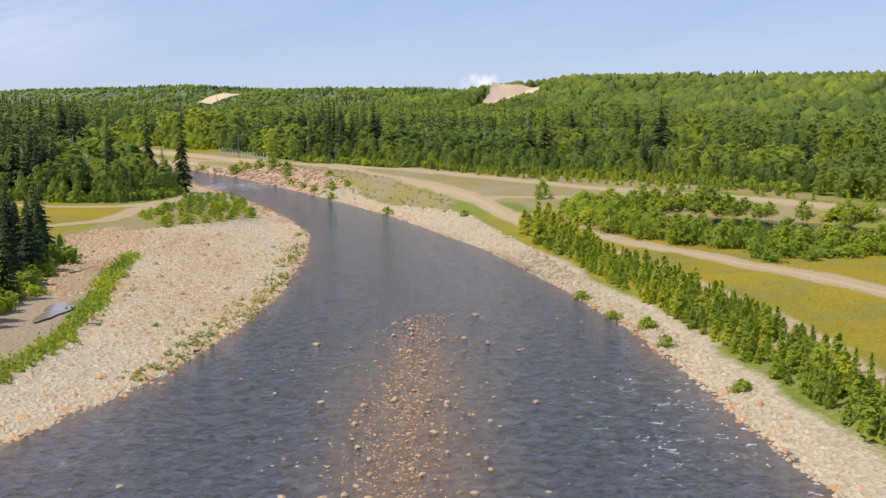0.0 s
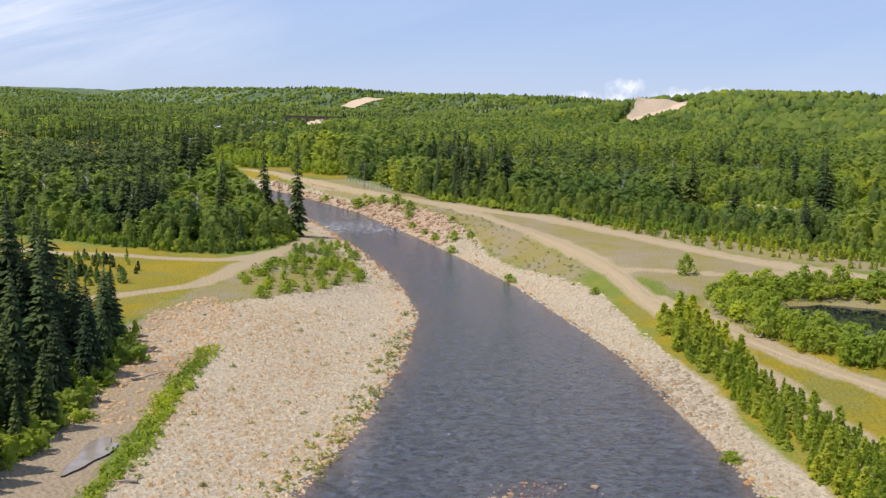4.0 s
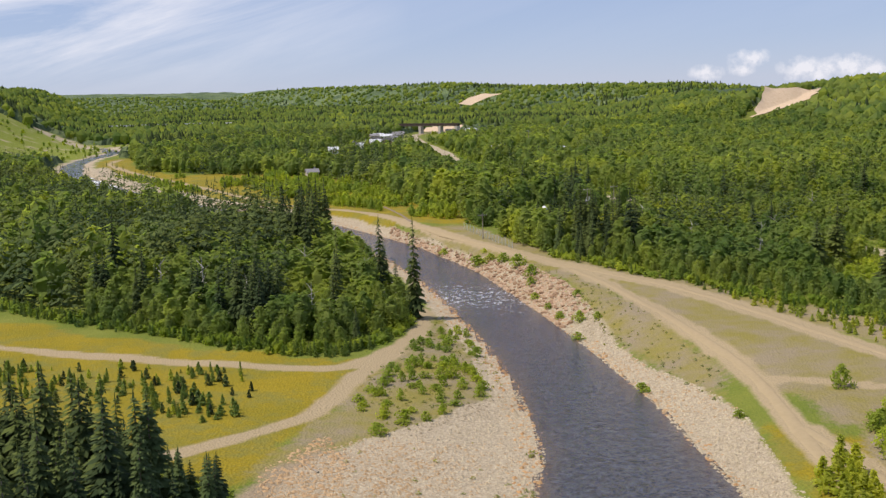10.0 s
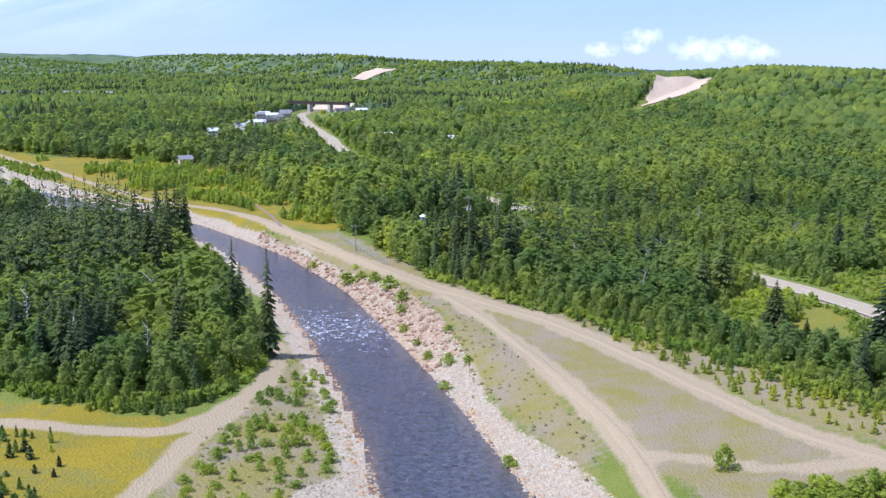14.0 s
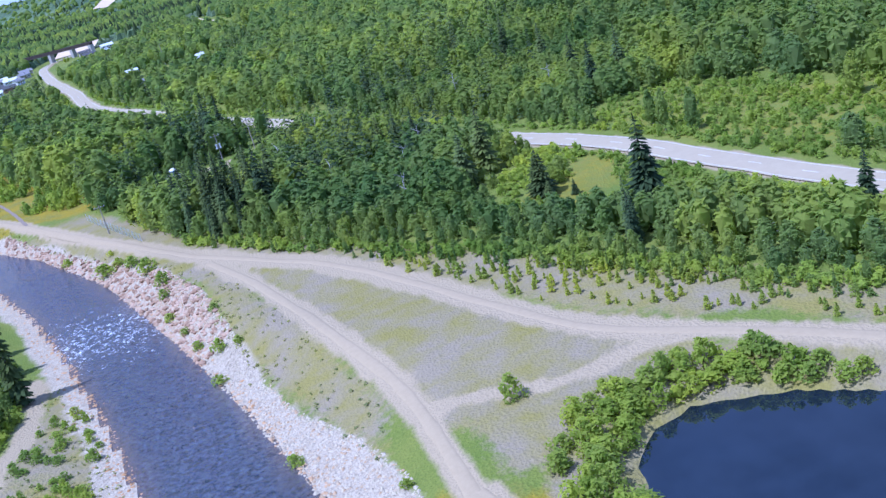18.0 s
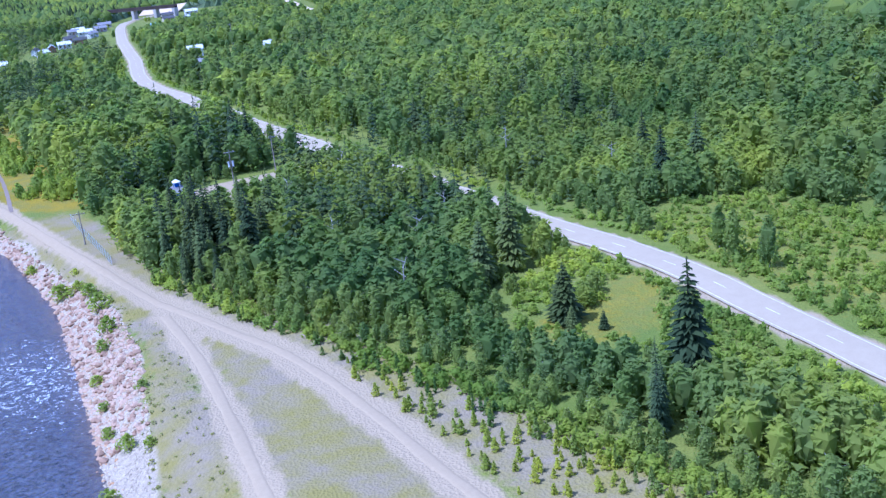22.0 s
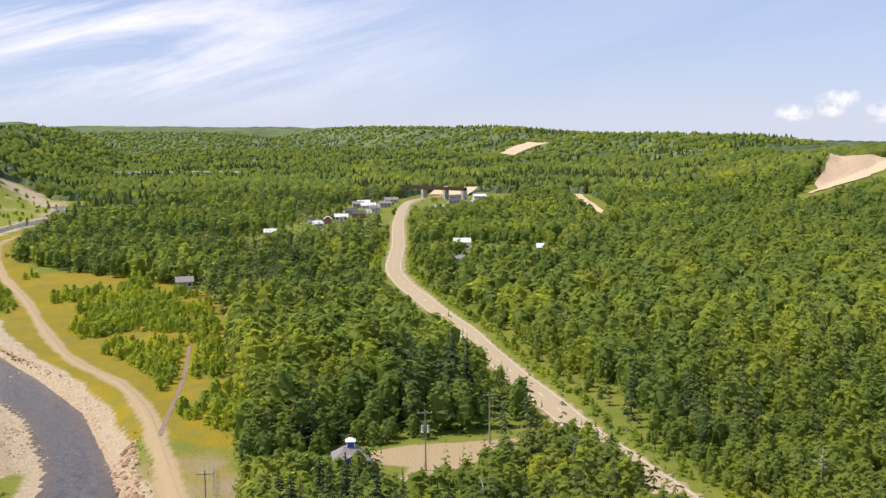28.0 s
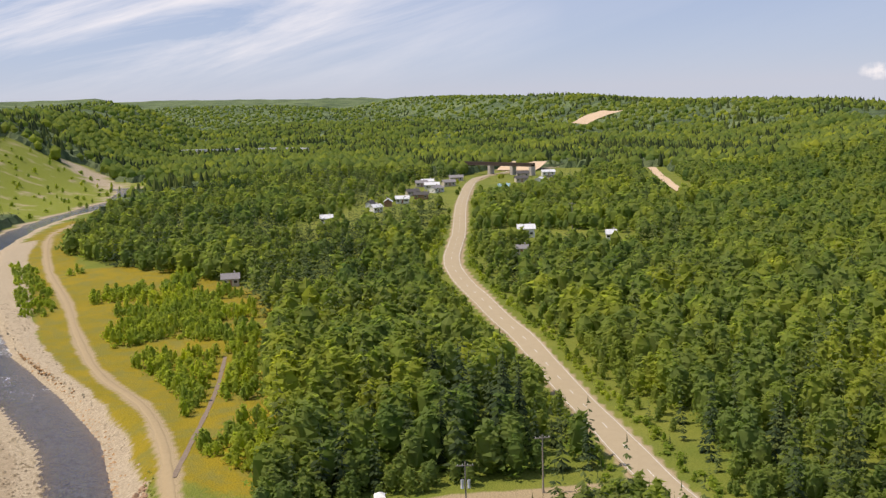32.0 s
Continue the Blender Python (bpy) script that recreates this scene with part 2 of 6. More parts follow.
# ---- the plan: lines of banks, tracks and roads ----
RIGHT_BANK = [(22, -90), (22, -20), (25, 20), (27, 34), (29, 45), (31, 58), (32.5, 80), (33, 111), (31, 135), (29, 157), (25, 182), (20.5, 207), (13.5, 240), (4.5, 277), (-10, 315), (-20, 334), (-42, 371), (-68, 402), (-98, 434), (-129, 475), (-158, 515), (-185, 560), (-213, 611), (-240, 690), (-255, 760), (-262, 850), (-300, 950), (-400, 1050)]
LEFT_BANK = [(-48, -90), (-42, -20), (-29, 20), (-18, 39), (-9, 53), (-3, 68), (3, 87), (8, 112), (11.5, 136), (10.5, 158), (8.5, 180), (4, 206), (-2, 236), (-9.5, 268), (-21, 305), (-31.5, 333), (-51, 364), (-79, 395), (-107, 427), (-140, 468), (-169, 508), (-198, 555), (-226, 607), (-254, 687), (-270, 762), (-278, 850), (-312, 935), (-408, 1030)]
MAIN_TRACK = [(128, 60), (112, 95), (100, 121), (90, 135), (80, 147), (69, 160), (61.5, 180), (55.2, 200), (47.5, 220), (36, 240), (24.2, 260), (15.2, 280), (5.8, 300), (-3.5, 320), (-13, 340), (-24, 362), (-40, 387), (-66, 417), (-93, 457), (-121, 502), (-165, 568), (-214, 658), (-228, 720)]
SIDE_TRACK = [(33, 10), (38, 39), (42, 58), (43.5, 78), (44, 102), (43.5, 128), (44.3, 150), (44, 168), (40.8, 188), (37.3, 208), (33.2, 228), (27.5, 249)]
LINK_TRACK = [(44.5, 158), (52, 155), (59, 151.5), (66, 151), (73, 151), (79, 147)]
BACK_TRACK = [(62, 30), (59, 65), (56, 85), (53, 97), (49, 115), (44.5, 138)]
LEFT_TRACK = [(-120, 210), (-83, 194), (-60, 186), (-29, 176.5), (-18, 177), (-10, 192), (-6, 210), (-7, 226)]
FIELD_TRACK = [(-48, 126), (-38, 131), (-29, 139), (-20, 151), (-16, 170), (-10, 188)]
FOOT_TRAIL = [(-14, 344), (-20, 370), (-27, 397), (-37, 430)]
ROAD = [(164, -40), (148, 60), (134, 115), (121.5, 162), (117, 182), (113, 206), (108.2, 231), (98.5, 259), (91, 284), (81, 316), (68, 351), (57, 385), (42, 438), (26, 482), (5, 550), (-2, 605), (-5, 635), (-22, 765), (-35, 905), (-33, 975), (-12, 1030), (40, 1100)]
BAR = [(-30, 18), (-24, 40), (-19.5, 55), (-17, 64), (-15, 78), (-14.5, 92), (-13.5, 112), (-19, 104), (-22, 112), (-20, 128), (-15, 138), (-9, 143), (-3, 149), (4, 160), (10, 166)]
RIGHT_GRAVEL = [(22.5, -90), (22.5, -20), (25.5, 12), (29, 27), (32, 43), (34.5, 60), (37, 88), (38.5, 112), (39.5, 148), (37, 161), (31.5, 176), (29, 190), (27, 211), (24.5, 235), (18.5, 258), (11.5, 275), (1, 298), (-9, 322), (-21, 348), (-36, 370), (-52, 389), (-70, 411), (-94, 440), (-118, 476), (-160, 545), (-188, 592), (-214, 645)]
LEFT_GRAVEL = [(-33, 338), (-54, 368), (-82, 398), (-110, 430), (-126, 436), (-104, 398), (-80, 362), (-58, 334), (-40, 318)]
MEADOW = [(-130, 226), (-85, 212), (-44, 190), (-20, 181), (-11, 186), (-13, 165), (-19, 148), (-23, 124), (-32, 122), (-45, 130), (-70, 152), (-130, 185)]
FAR_MEADOW = [(-150, 550), (-110, 499), (-85, 455), (-57, 420), (-33, 392), (-19, 362), (-9, 350), (2, 345), (0, 362), (-14, 388), (-24, 418), (-36, 456), (-48, 486), (-62, 508), (-95, 541), (-125, 558)]
POND = [(58, 127), (60, 133.5), (64, 138), (71, 139.5), (80, 134.5), (88, 126.5), (98, 110), (97, 92), (80, 86), (65, 100), (59, 115)]
MUD = [(-27, 48), (-26, 68), (-23, 77), (-21.5, 90), (-20.5, 106), (-17, 112), (-15, 108), (-16, 88), (-17.5, 68), (-20, 52)]
PARKING = [(10, 320), (18, 324), (26, 333), (36, 339), (48, 342), (60, 346), (62, 340), (48, 329), (43, 318), (38, 311), (34, 315), (38, 326), (30, 329), (21, 322)]
BRIDGE_YARD = [(-60, 950), (40, 930), (60, 1060), (-40, 1060)]
LAWN_WEST = [(-46, 742), (-26, 738), (-39, 890), (-56, 888)]
LAWN_EAST = [(14, 600), (70, 592), (78, 618), (12, 648)]
LAWN_NORTH = [(-27, 842), (22, 850), (20, 932), (-30, 930)]
HOMES = [(26, 622), (28, 576), (-57, 768), (-62, 752), (-55, 858), (-47, 878), (-63, 724), (-77, 676), (14, 894), (-6, 846), (0, 905), (20, 912), (-66, 880), (-70, 742), (-60, 815), (-70, 523), (-49, 927), (-51, 796), (-49, 837), (-3, 954), (15, 970), (62, 612), (-64, 893), (-30, 935), (-12, 928), (-48, 940)]
CLEARING = [(79, 215), (84, 208), (91, 200), (97, 193), (105, 181), (112, 169), (119, 173), (116, 197), (110, 223), (103, 241), (96, 244), (87, 238), (82, 227)]
GLADE = [(80, 214), (84, 210), (91, 203), (97, 204), (101, 211), (104, 221), (104, 230), (97, 226), (92, 220), (85, 220)]
VERGE = [(123, 187), (148, 167), (158, 212), (140, 259), (114, 261), (113, 232), (118, 206)]


def seg_dist(px, py, line, closed=False):
    """The distance of each point from a line of points."""
    pts = line + line[:1] if closed else line
    best = np.full(px.shape, 1e9)
    for (ax, ay), (bx, by) in zip(pts, pts[1:]):
        dx, dy = bx - ax, by - ay
        t = np.clip(((px - ax) * dx + (py - ay) * dy) / (dx * dx + dy * dy), 0, 1)
        best = np.minimum(best, np.hypot(px - ax - t * dx, py - ay - t * dy))
    return best


def inside(px, py, poly):
    r = np.zeros(px.shape, bool)
    for (ax, ay), (bx, by) in zip(poly, poly[1:] + poly[:1]):
        if ay != by:
            r ^= ((ay > py) != (by > py)) & (px < (bx - ax) * (py - ay) / (by - ay) + ax)
    return r


def signed(px, py, poly):
    """Distance from a polygon's edge, below zero inside it."""
    d = seg_dist(px, py, poly, True)
    return np.where(inside(px, py, poly), -d, d)


def sstep(a, b, v):
    t = np.clip((v - a) / (b - a), 0, 1)
    return t * t * (3 - 2 * t)


def ridge(y):
    """The line of the stony shoal in the river."""
    return 5.3 + 0.225 * (y - 28)


RNG = np.random.default_rng(7)
_tab = RNG.random((256, 256))


def vnoise(x, y, s):
    """Smooth noise with features about s metres wide, 0 to 1."""
    x, y = np.asarray(x) / s + 500.3, np.asarray(y) / s + 500.7
    i, j = np.floor(x).astype(int), np.floor(y).astype(int)
    u, v = x - i, y - j
    u, v = u * u * (3 - 2 * u), v * v * (3 - 2 * v)
    a, b = _tab[i % 256, j % 256], _tab[(i + 1) % 256, j % 256]
    c, d = _tab[i % 256, (j + 1) % 256], _tab[(i + 1) % 256, (j + 1) % 256]
    return (a * (1 - u) + b * u) * (1 - v) + (c * (1 - u) + d * u) * v


RIVER = RIGHT_BANK + LEFT_BANK[::-1]
BAR_POLY = BAR + [p for p in LEFT_BANK if 20 <= p[1] <= 165][::-1]
RIGHT_POLY = RIGHT_GRAVEL + [p for p in RIGHT_BANK if p[1] <= 640][::-1]
PLATEAU = [(420, -600), (430, 200), (425, 560), (372, 800), (318, 985), (386, 1130), (372, 1250), (290, 1780), (0, 2220), (-330, 2850), (-700, 3600), (-700, 9000), (9000, 9000), (9000, -5000), (420, -5000)]
LEFT_HILL = [(-300, 760), (-330, 980), (-410, 1250), (-560, 1800), (-900, 2500), (-1400, 3300), (-4800, 3300), (-4800, 200), (-560, 430)]


def level(y):
    """The height of the river and of the valley floor along the valley."""
    return np.interp(y, [-600, 300, 650, 900, 1300, 5000], [0, 0, 5, 4, 0, 30])


def height(x, y):
    x, y = np.asarray(x, float), np.asarray(y, float)
    r = signed(x, y, RIVER)
    near = np.where(r > 0, r, 0)
    left = x < np.interp(y, [p[1] for p in LEFT_BANK], [p[0] for p in LEFT_BANK]) + 6
    steep = sstep(105, 180, y) * sstep(430, 350, y)
    rise_l = 1.3 * sstep(0, 22, near) + 0.9 * sstep(18, 45, near)
    rise_r = (1.5 + 2.5 * steep) * sstep(0, 13 + 11 * steep - 13 * sstep(172, 214, y), near) + 0.9 * sstep(12, 60, near) + (1.6 - 1.1 * steep) * sstep(60, 150, near)
    z = level(y) + np.where(left, rise_l, rise_r)
    z = np.where(r < 0, level(y) - 0.9 * sstep(0, 6, -r) - 0.08, z)
    z += (vnoise(x, y, 9) - 0.5) * 0.35 * sstep(2, 12, r) + (vnoise(x, y, 37) - 0.5) * 1.0 * sstep(15, 50, r)
    p = signed(x, y, POND)
    z = np.where(p < 0, 1.0 - 1.2 * sstep(0, 4, -p), np.where(p < 6, z * sstep(0, 6, p) + 1.35 * (1 - sstep(0, 6, p)), z))
    pl = -signed(x, y, PLATEAU)
    top = np.interp(y, [0, 700, 1000, 1250, 1500, 1780, 2220, 4800], [31, 33, 39, 34, 32, 41, 54, 64]) - 0.06 * np.maximum(pl - 90, 0) - 0.08 * np.maximum(x, 0) * sstep(1750, 2300, y) + 5 * (vnoise(x, y, 260) - 0.5)
    up = sstep(-190, 15, pl)
    gully = np.abs(vnoise(x, y, 130) - 0.5) * 2
    z = z * (1 - up) + top * up - 7 * (1 - gully) * sstep(-150, -60, pl) * sstep(60, -20, pl)
    lh = -signed(x, y, LEFT_HILL)
    up = sstep(0, 150, lh)
    z = z * (1 - up) + (58 + 10 * (vnoise(x, y, 220) - 0.5) + 14 * sstep(150, 1200, lh)) * up
    far = np.hypot(x, y)
    z += sstep(2400, 4300, far) * (30 + 34 * vnoise(x, y, 900)) * sstep(0, -400, pl)
    return z


def arr(values):
    return np.asarray(values, float)


def hgt(x, y):
    return float(height(arr([x]), arr([y]))[0])


def smooth(line, step=4.0):
    """A line of points rounded and cut into even steps."""
    p = arr(line)
    q = np.vstack([2 * p[0] - p[1], p, 2 * p[-1] - p[-2]])
    out = []
    for a, b, c, d in zip(q, q[1:], q[2:], q[3:]):
        n = max(2, int(np.hypot(*(c - b)) / step))
        for t in np.arange(n) / n:
            out.append(0.5 * (2 * b + (c - a) * t + (2 * a - 5 * b + 4 * c - d) * t * t + (3 * b - a - 3 * c + d) * t ** 3))
    return np.array(out + [p[-1]])


# ---- meshes ----


def mesh_np(name, verts, tris, mat, shade=False, **attrs):
    me = bpy.data.meshes.new(name)
    verts, tris = np.ascontiguousarray(verts, np.float32), np.ascontiguousarray(tris, np.int32)
    k = tris.shape[1]
    me.vertices.add(len(verts))
    me.vertices.foreach_set("co", verts.ravel())
    me.loops.add(tris.size)
    me.loops.foreach_set("vertex_index", tris.ravel())
    me.polygons.add(len(tris))
    me.polygons.foreach_set("loop_start", np.arange(len(tris), dtype=np.int32) * k)
    me.polygons.foreach_set("loop_total", np.full(len(tris), k, np.int32))
    me.polygons.foreach_set("use_smooth", np.full(len(tris), shade, bool))
    for key, vals in attrs.items():
        at = me.attributes.new(key, "FLOAT", "POINT")
        at.data.foreach_set("value", np.ascontiguousarray(vals, np.float32))
    me.materials.append(mat)
    me.update()
    me.validate()
    return me


def part(name, me, parent, label=""):
    ob = new(name, me)
    ob.parent = parent
    if label:
        tagged(ob, label)
    return ob


def boxes(name, mat, *items):
    """Bevel-free boxes (x0, y0, z0, x1, y1, z1) joined in one mesh."""
    v, f = [], []
    for x0, y0, z0, x1, y1, z1 in items:
        o = len(v)
        v += [(x0, y0, z0), (x1, y0, z0), (x1, y1, z0), (x0, y1, z0), (x0, y0, z1), (x1, y0, z1), (x1, y1, z1), (x0, y1, z1)]
        f += [[o + i for i in q] for q in ((3, 2, 1, 0), (4, 5, 6, 7), (0, 1, 5, 4), (1, 2, 6, 5), (2, 3, 7, 6), (3, 0, 4, 7))]
    return mesh_np(name, np.array(v), np.array(f), mat)


# ---- ground ----
def axis(lo, a, b, hi, fine, grow):
    mid = list(np.arange(a, b + 0.01, fine))
    up, s = [], fine
    while (up[-1] if up else b) < hi:
        s *= grow
        up.append((up[-1] if up else b) + s)
    down, s = [], fine
    while (down[-1] if down else a) > lo:
        s *= grow
        down.append((down[-1] if down else a) - s)
    return np.array(down[::-1] + mid + up)


gx, gy = axis(-4700, -190, 130, 4700, 1.7, 1.07), axis(-900, 5, 590, 4900, 1.7, 1.055)
GX, GY = np.meshgrid(gx, gy)
GZ = height(GX.ravel(), GY.ravel()).reshape(GX.shape)


def zones(x, y):
    """How much of each ground cover there is at a place: stones, bare track, yellow meadow, mud, mown or bare slopes."""
    jit = (vnoise(x, y, 3.1) - 0.5) * 3.0 + (vnoise(x, y, 11) - 0.5) * 4.0
    riv = signed(x, y, RIVER)
    stones = np.maximum(sstep(1.0, -1.5, signed(x, y, BAR_POLY) + jit * 0.4), sstep(1.2, -1.2, signed(x, y, RIGHT_POLY) + jit * 0.4))
    stones = np.maximum(stones, sstep(6.5, 3.5, riv + jit * 0.4))
    stones = np.maximum(stones, 0.52 * sstep(1.5, -1.5, signed(x, y, LEFT_GRAVEL) + jit * 0.5))
    shoal = sstep(6, 2, np.abs(x - ridge(y) + 0.8) + jit) * sstep(74, 60, y)
    stones = np.maximum(stones, np.where(riv < 0, shoal, 0))
    track = np.zeros(x.shape)
    for line, w in ((MAIN_TRACK, 1.9), (SIDE_TRACK, 1.6), (LINK_TRACK, 1.2), (LEFT_TRACK, 1.4), (FIELD_TRACK, 1.3), (BACK_TRACK, 1.6)):
        w = np.interp(y, [150, 190, 215, 250, 285, 330], [w, w + 0.4, w + 1.0, w + 0.6, w, 1.5]) if line is MAIN_TRACK else w
        track = np.maximum(track, sstep(w + 1.8, w - 0.8, seg_dist(x, y, smooth(line, 8).tolist()) + jit * 0.25))
    track = np.maximum(track, sstep(7, 2, np.hypot(x - 29, y - 249)) * 0.9)
    track = np.maximum(track, sstep(1, -1, signed(x, y, PARKING)))
    track = np.maximum(track, sstep(4.5, 3.4, seg_dist(x, y, ROAD) + jit * 0.12))
    sandy = sstep(5, -5, signed(x, y, [(37, 150), (42, 165), (40, 190), (37, 208), (32, 230), (24, 250), (25, 212), (29, 187)]) + jit * 0.5) * 0.92
    sandy = np.maximum(sandy, sstep(4, -3, signed(x, y, [(43, 150), (80, 147), (62, 180), (54, 202), (46, 221), (30, 245), (33, 230), (38, 205), (43, 175)]) + jit * 0.5) * 0.85)
    sandy = np.maximum(sandy, 0.5 * sstep(2, -2, signed(x, y, [(28, 10), (34, 10), (38, 40), (39, 62), (36, 62)]) + jit * 0.5))
    sandy = np.maximum(sandy, sstep(3, -3, signed(x, y, [(52, 221), (56, 202), (62, 186), (68, 171), (79, 154), (94, 134), (108, 126), (98, 146), (85, 168), (74, 191), (62, 211)]) + jit) * 0.85)
    sandy = np.maximum(sandy, 0.75 * sstep(3, -3, signed(x, y, [(-22, 120), (-10, 137), (5, 158), (8, 180), (2, 215), (-5, 228), (-9, 200), (-14, 172), (-20, 148), (-26, 128)]) + jit))
    sandy = np.maximum(sandy, 0.8 * sstep(13, 9, seg_dist(x, y, MAIN_TRACK) + jit * 0.6) * sstep(190, 215, y) * sstep(345, 325, y))
    sandy = np.maximum(sandy, 0.85 * sstep(12, 7, np.abs(signed(x, y, POND)) + jit * 0.6) * sstep(112, 124, y))
    sandy = np.maximum(sandy, 0.9 * sstep(2, -3, signed(x, y, [(47, 138), (56, 134), (62, 144), (84, 142), (74, 156), (46, 162)]) + jit * 0.6))
    yellow = np.maximum(sstep(3, -3, signed(x, y, MEADOW) + jit), sstep(12, 2, signed(x, y, FAR_MEADOW) + jit))
    yellow = np.maximum(yellow, 0.8 * sstep(15, 9, seg_dist(x, y, MAIN_TRACK) + jit) * sstep(335, 352, y))
    right = [(36, 20), (60, 20), (75, 90), (78, 112), (57, 120), (52, 132), (45, 138), (41, 142), (38, 136), (37, 100), (36, 62)]
    yellow = np.maximum(yellow, sstep(4, -4, signed(x, y, right) + jit))
    yellow = np.maximum(yellow, 0.8 * sstep(4, -4, signed(x, y, [(47, 152), (78, 150), (62, 178), (54, 200), (46, 220), (32, 243), (34, 230), (39, 205), (45, 175)]) + jit))
    yellow = np.maximum(yellow, 0.5 * sstep(3, -3, signed(x, y, GLADE) + jit))
    yellow = np.maximum(yellow, 0.4 * sstep(3, -3, signed(x, y, VERGE) + jit))
    mud = np.maximum(sstep(1.5, -1.5, signed(x, y, MUD) + jit * 0.3), 0.8 * sstep(2, -2, signed(x, y, [(-24, 92), (-15, 110), (-12, 124), (-15, 141), (-23, 128), (-26, 108)]) + jit * 0.6))
    mud = np.maximum(mud, 0.75 * sstep(1.5, -1.5, signed(x, y, LEFT_GRAVEL) + jit))
    hill = sstep(-60, -10, -signed(x, y, LEFT_HILL)) * sstep(130, 60, -signed(x, y, LEFT_HILL)) * sstep(1250, 1000, y) * sstep(700, 760, y)
    return stones, track, yellow, mud, sandy, hill


Z = [v for v in zones(GX.ravel(), GY.ravel())]
ny, nx = GX.shape
idx = np.arange(nx * ny).reshape(ny, nx)
quads = np.stack([idx[:-1, :-1], idx[:-1, 1:], idx[1:, 1:], idx[1:, :-1]], -1).reshape(-1, 4)

g = Mat("ground_cover", 0.92, 0.15)
fine, mid, broad = g.noise(2.2, 6.0, 0.65), g.noise(0.35, 4.0), g.noise(0.06, 3.0)
grass = g.mix(mid, g.ramp(fine, (0.3, (0.08, 0.113, 0.016)), (0.7, (0.175, 0.20, 0.034))), g.ramp(broad, (0.35, (0.105, 0.148, 0.02)), (0.65, (0.205, 0.21, 0.038))))
gold = g.mix(g.math("MULTIPLY", mid, 0.55), g.ramp(fine, (0.25, (0.15, 0.122, 0.010)), (0.75, (0.315, 0.23, 0.013))), g.ramp(broad, (0.38, (0.12, 0.14, 0.018)), (0.62, (0.275, 0.215, 0.018))))
cell = g.voronoi(2.6, "Color")
pebble = g.mix(0.5, g.ramp(cell, (0.0, (0.17, 0.135, 0.085)), (0.5, (0.34, 0.285, 0.195)), (1.0, (0.51, 0.435, 0.31))), g.ramp(g.noise(9.0, 4.0), (0.3, (0.25, 0.205, 0.14)), (0.7, (0.48, 0.41, 0.30))))
dust = g.mix(fine, (0.275, 0.216, 0.126), (0.38, 0.302, 0.182))
muddy = g.mix(g.math('MULTIPLY', mid, 0.9), g.mix(fine, (0.17, 0.125, 0.075), (0.30, 0.24, 0.16)), g.mix(fine, (0.26, 0.20, 0.13), (0.38, 0.31, 0.21)))
dry = g.mix(g.ramp(g.noise(0.11, 5.0, 0.65), (0.38, (0, 0, 0)), (0.62, (1, 1, 1))), g.mix(fine, (0.165, 0.148, 0.034), (0.27, 0.225, 0.066)), g.mix(fine, (0.195, 0.158, 0.095), (0.29, 0.24, 0.158)))
slope = g.mix(g.math('MULTIPLY', g.ramp(broad, (0.54, (0, 0, 0)), (0.70, (1, 1, 1))), 0.8), g.mix(fine, (0.12, 0.16, 0.02), (0.215, 0.235, 0.034)), (0.36, 0.30, 0.20))


def edge(name, wobble=0.5):
    """A zone's weight with a ragged border."""
    w = g.math("ADD", g.attr(name), g.math("MULTIPLY", g.math("SUBTRACT", g.noise(0.9, 5.0, 0.7), 0.5), wobble))
    return g.math("MULTIPLY", g.math("SUBTRACT", w, 0.32), 2.6, clamp=True)


c = g.mix(edge("hill", 0.8), grass, slope)
gold = g.mix(g.math("MULTIPLY", g.ramp(g.noise(0.14, 6.0, 0.7), (0.47, (0, 0, 0)), (0.60, (1, 1, 1))), 0.6), gold, g.mix(fine, (0.11, 0.125, 0.025), (0.20, 0.19, 0.06)))
c = g.mix(edge("yellow", 0.9), c, gold)
c = g.mix(edge("sandy", 1.3), c, dry)
c = g.mix(edge("mud"), c, muddy)
c = g.mix(edge("stones", 0.7), c, pebble)
c = g.mix(edge("track", 0.5), c, dust)
g.colour(c)
g.bump(g.math("ADD", g.math("MULTIPLY", fine, 0.6), g.voronoi(2.6, "Distance")), 0.6, 0.25)
ground_me = mesh_np("ground", np.stack([GX.ravel(), GY.ravel(), GZ.ravel()], -1), quads, g.m, True, stones=Z[0], track=Z[1], yellow=Z[2], mud=Z[3], sandy=Z[4], hill=Z[5])
ground = tagged(new("ground", ground_me), "valley floor of grass, yellow meadow, gravel bars and bare tracks", "ground", kind="structure")

# ---- water ----
w = Mat("river_water", 0.07, 0.7)
flow = w.n.new("ShaderNodeMapping")
flow.inputs["Scale"].default_value = (0.85, 0.9, 1.0)
w.l.new(w.pos(), flow.inputs["Vector"])
rip = w.math("ADD", w.ramp(w.noise(2.0, 5.0, 0.64, flow.outputs["Vector"], 0.6), (0.36, (0, 0, 0)), (0.66, (1, 1, 1))), w.math("MULTIPLY", w.noise(0.25, 3.0, 0.5, flow.outputs["Vector"]), 0.6))
foam_w = w.math("MULTIPLY", w.math("SUBTRACT", w.math("ADD", w.noise(0.9, 6.0, 0.78, flow.outputs["Vector"], 1.4), w.math("MULTIPLY", w.attr("foam"), 0.32)), 0.80), 9.0, clamp=True)
# dark water; the pale blue patches are sky reflection on ripples, painted as noise
ripple_sheen = w.ramp(w.noise(1.2, 6.0, 0.72, flow.outputs["Vector"], 0.8), (0.38, (0.005, 0.009, 0.020)), (0.66, (0.078, 0.09, 0.12)))
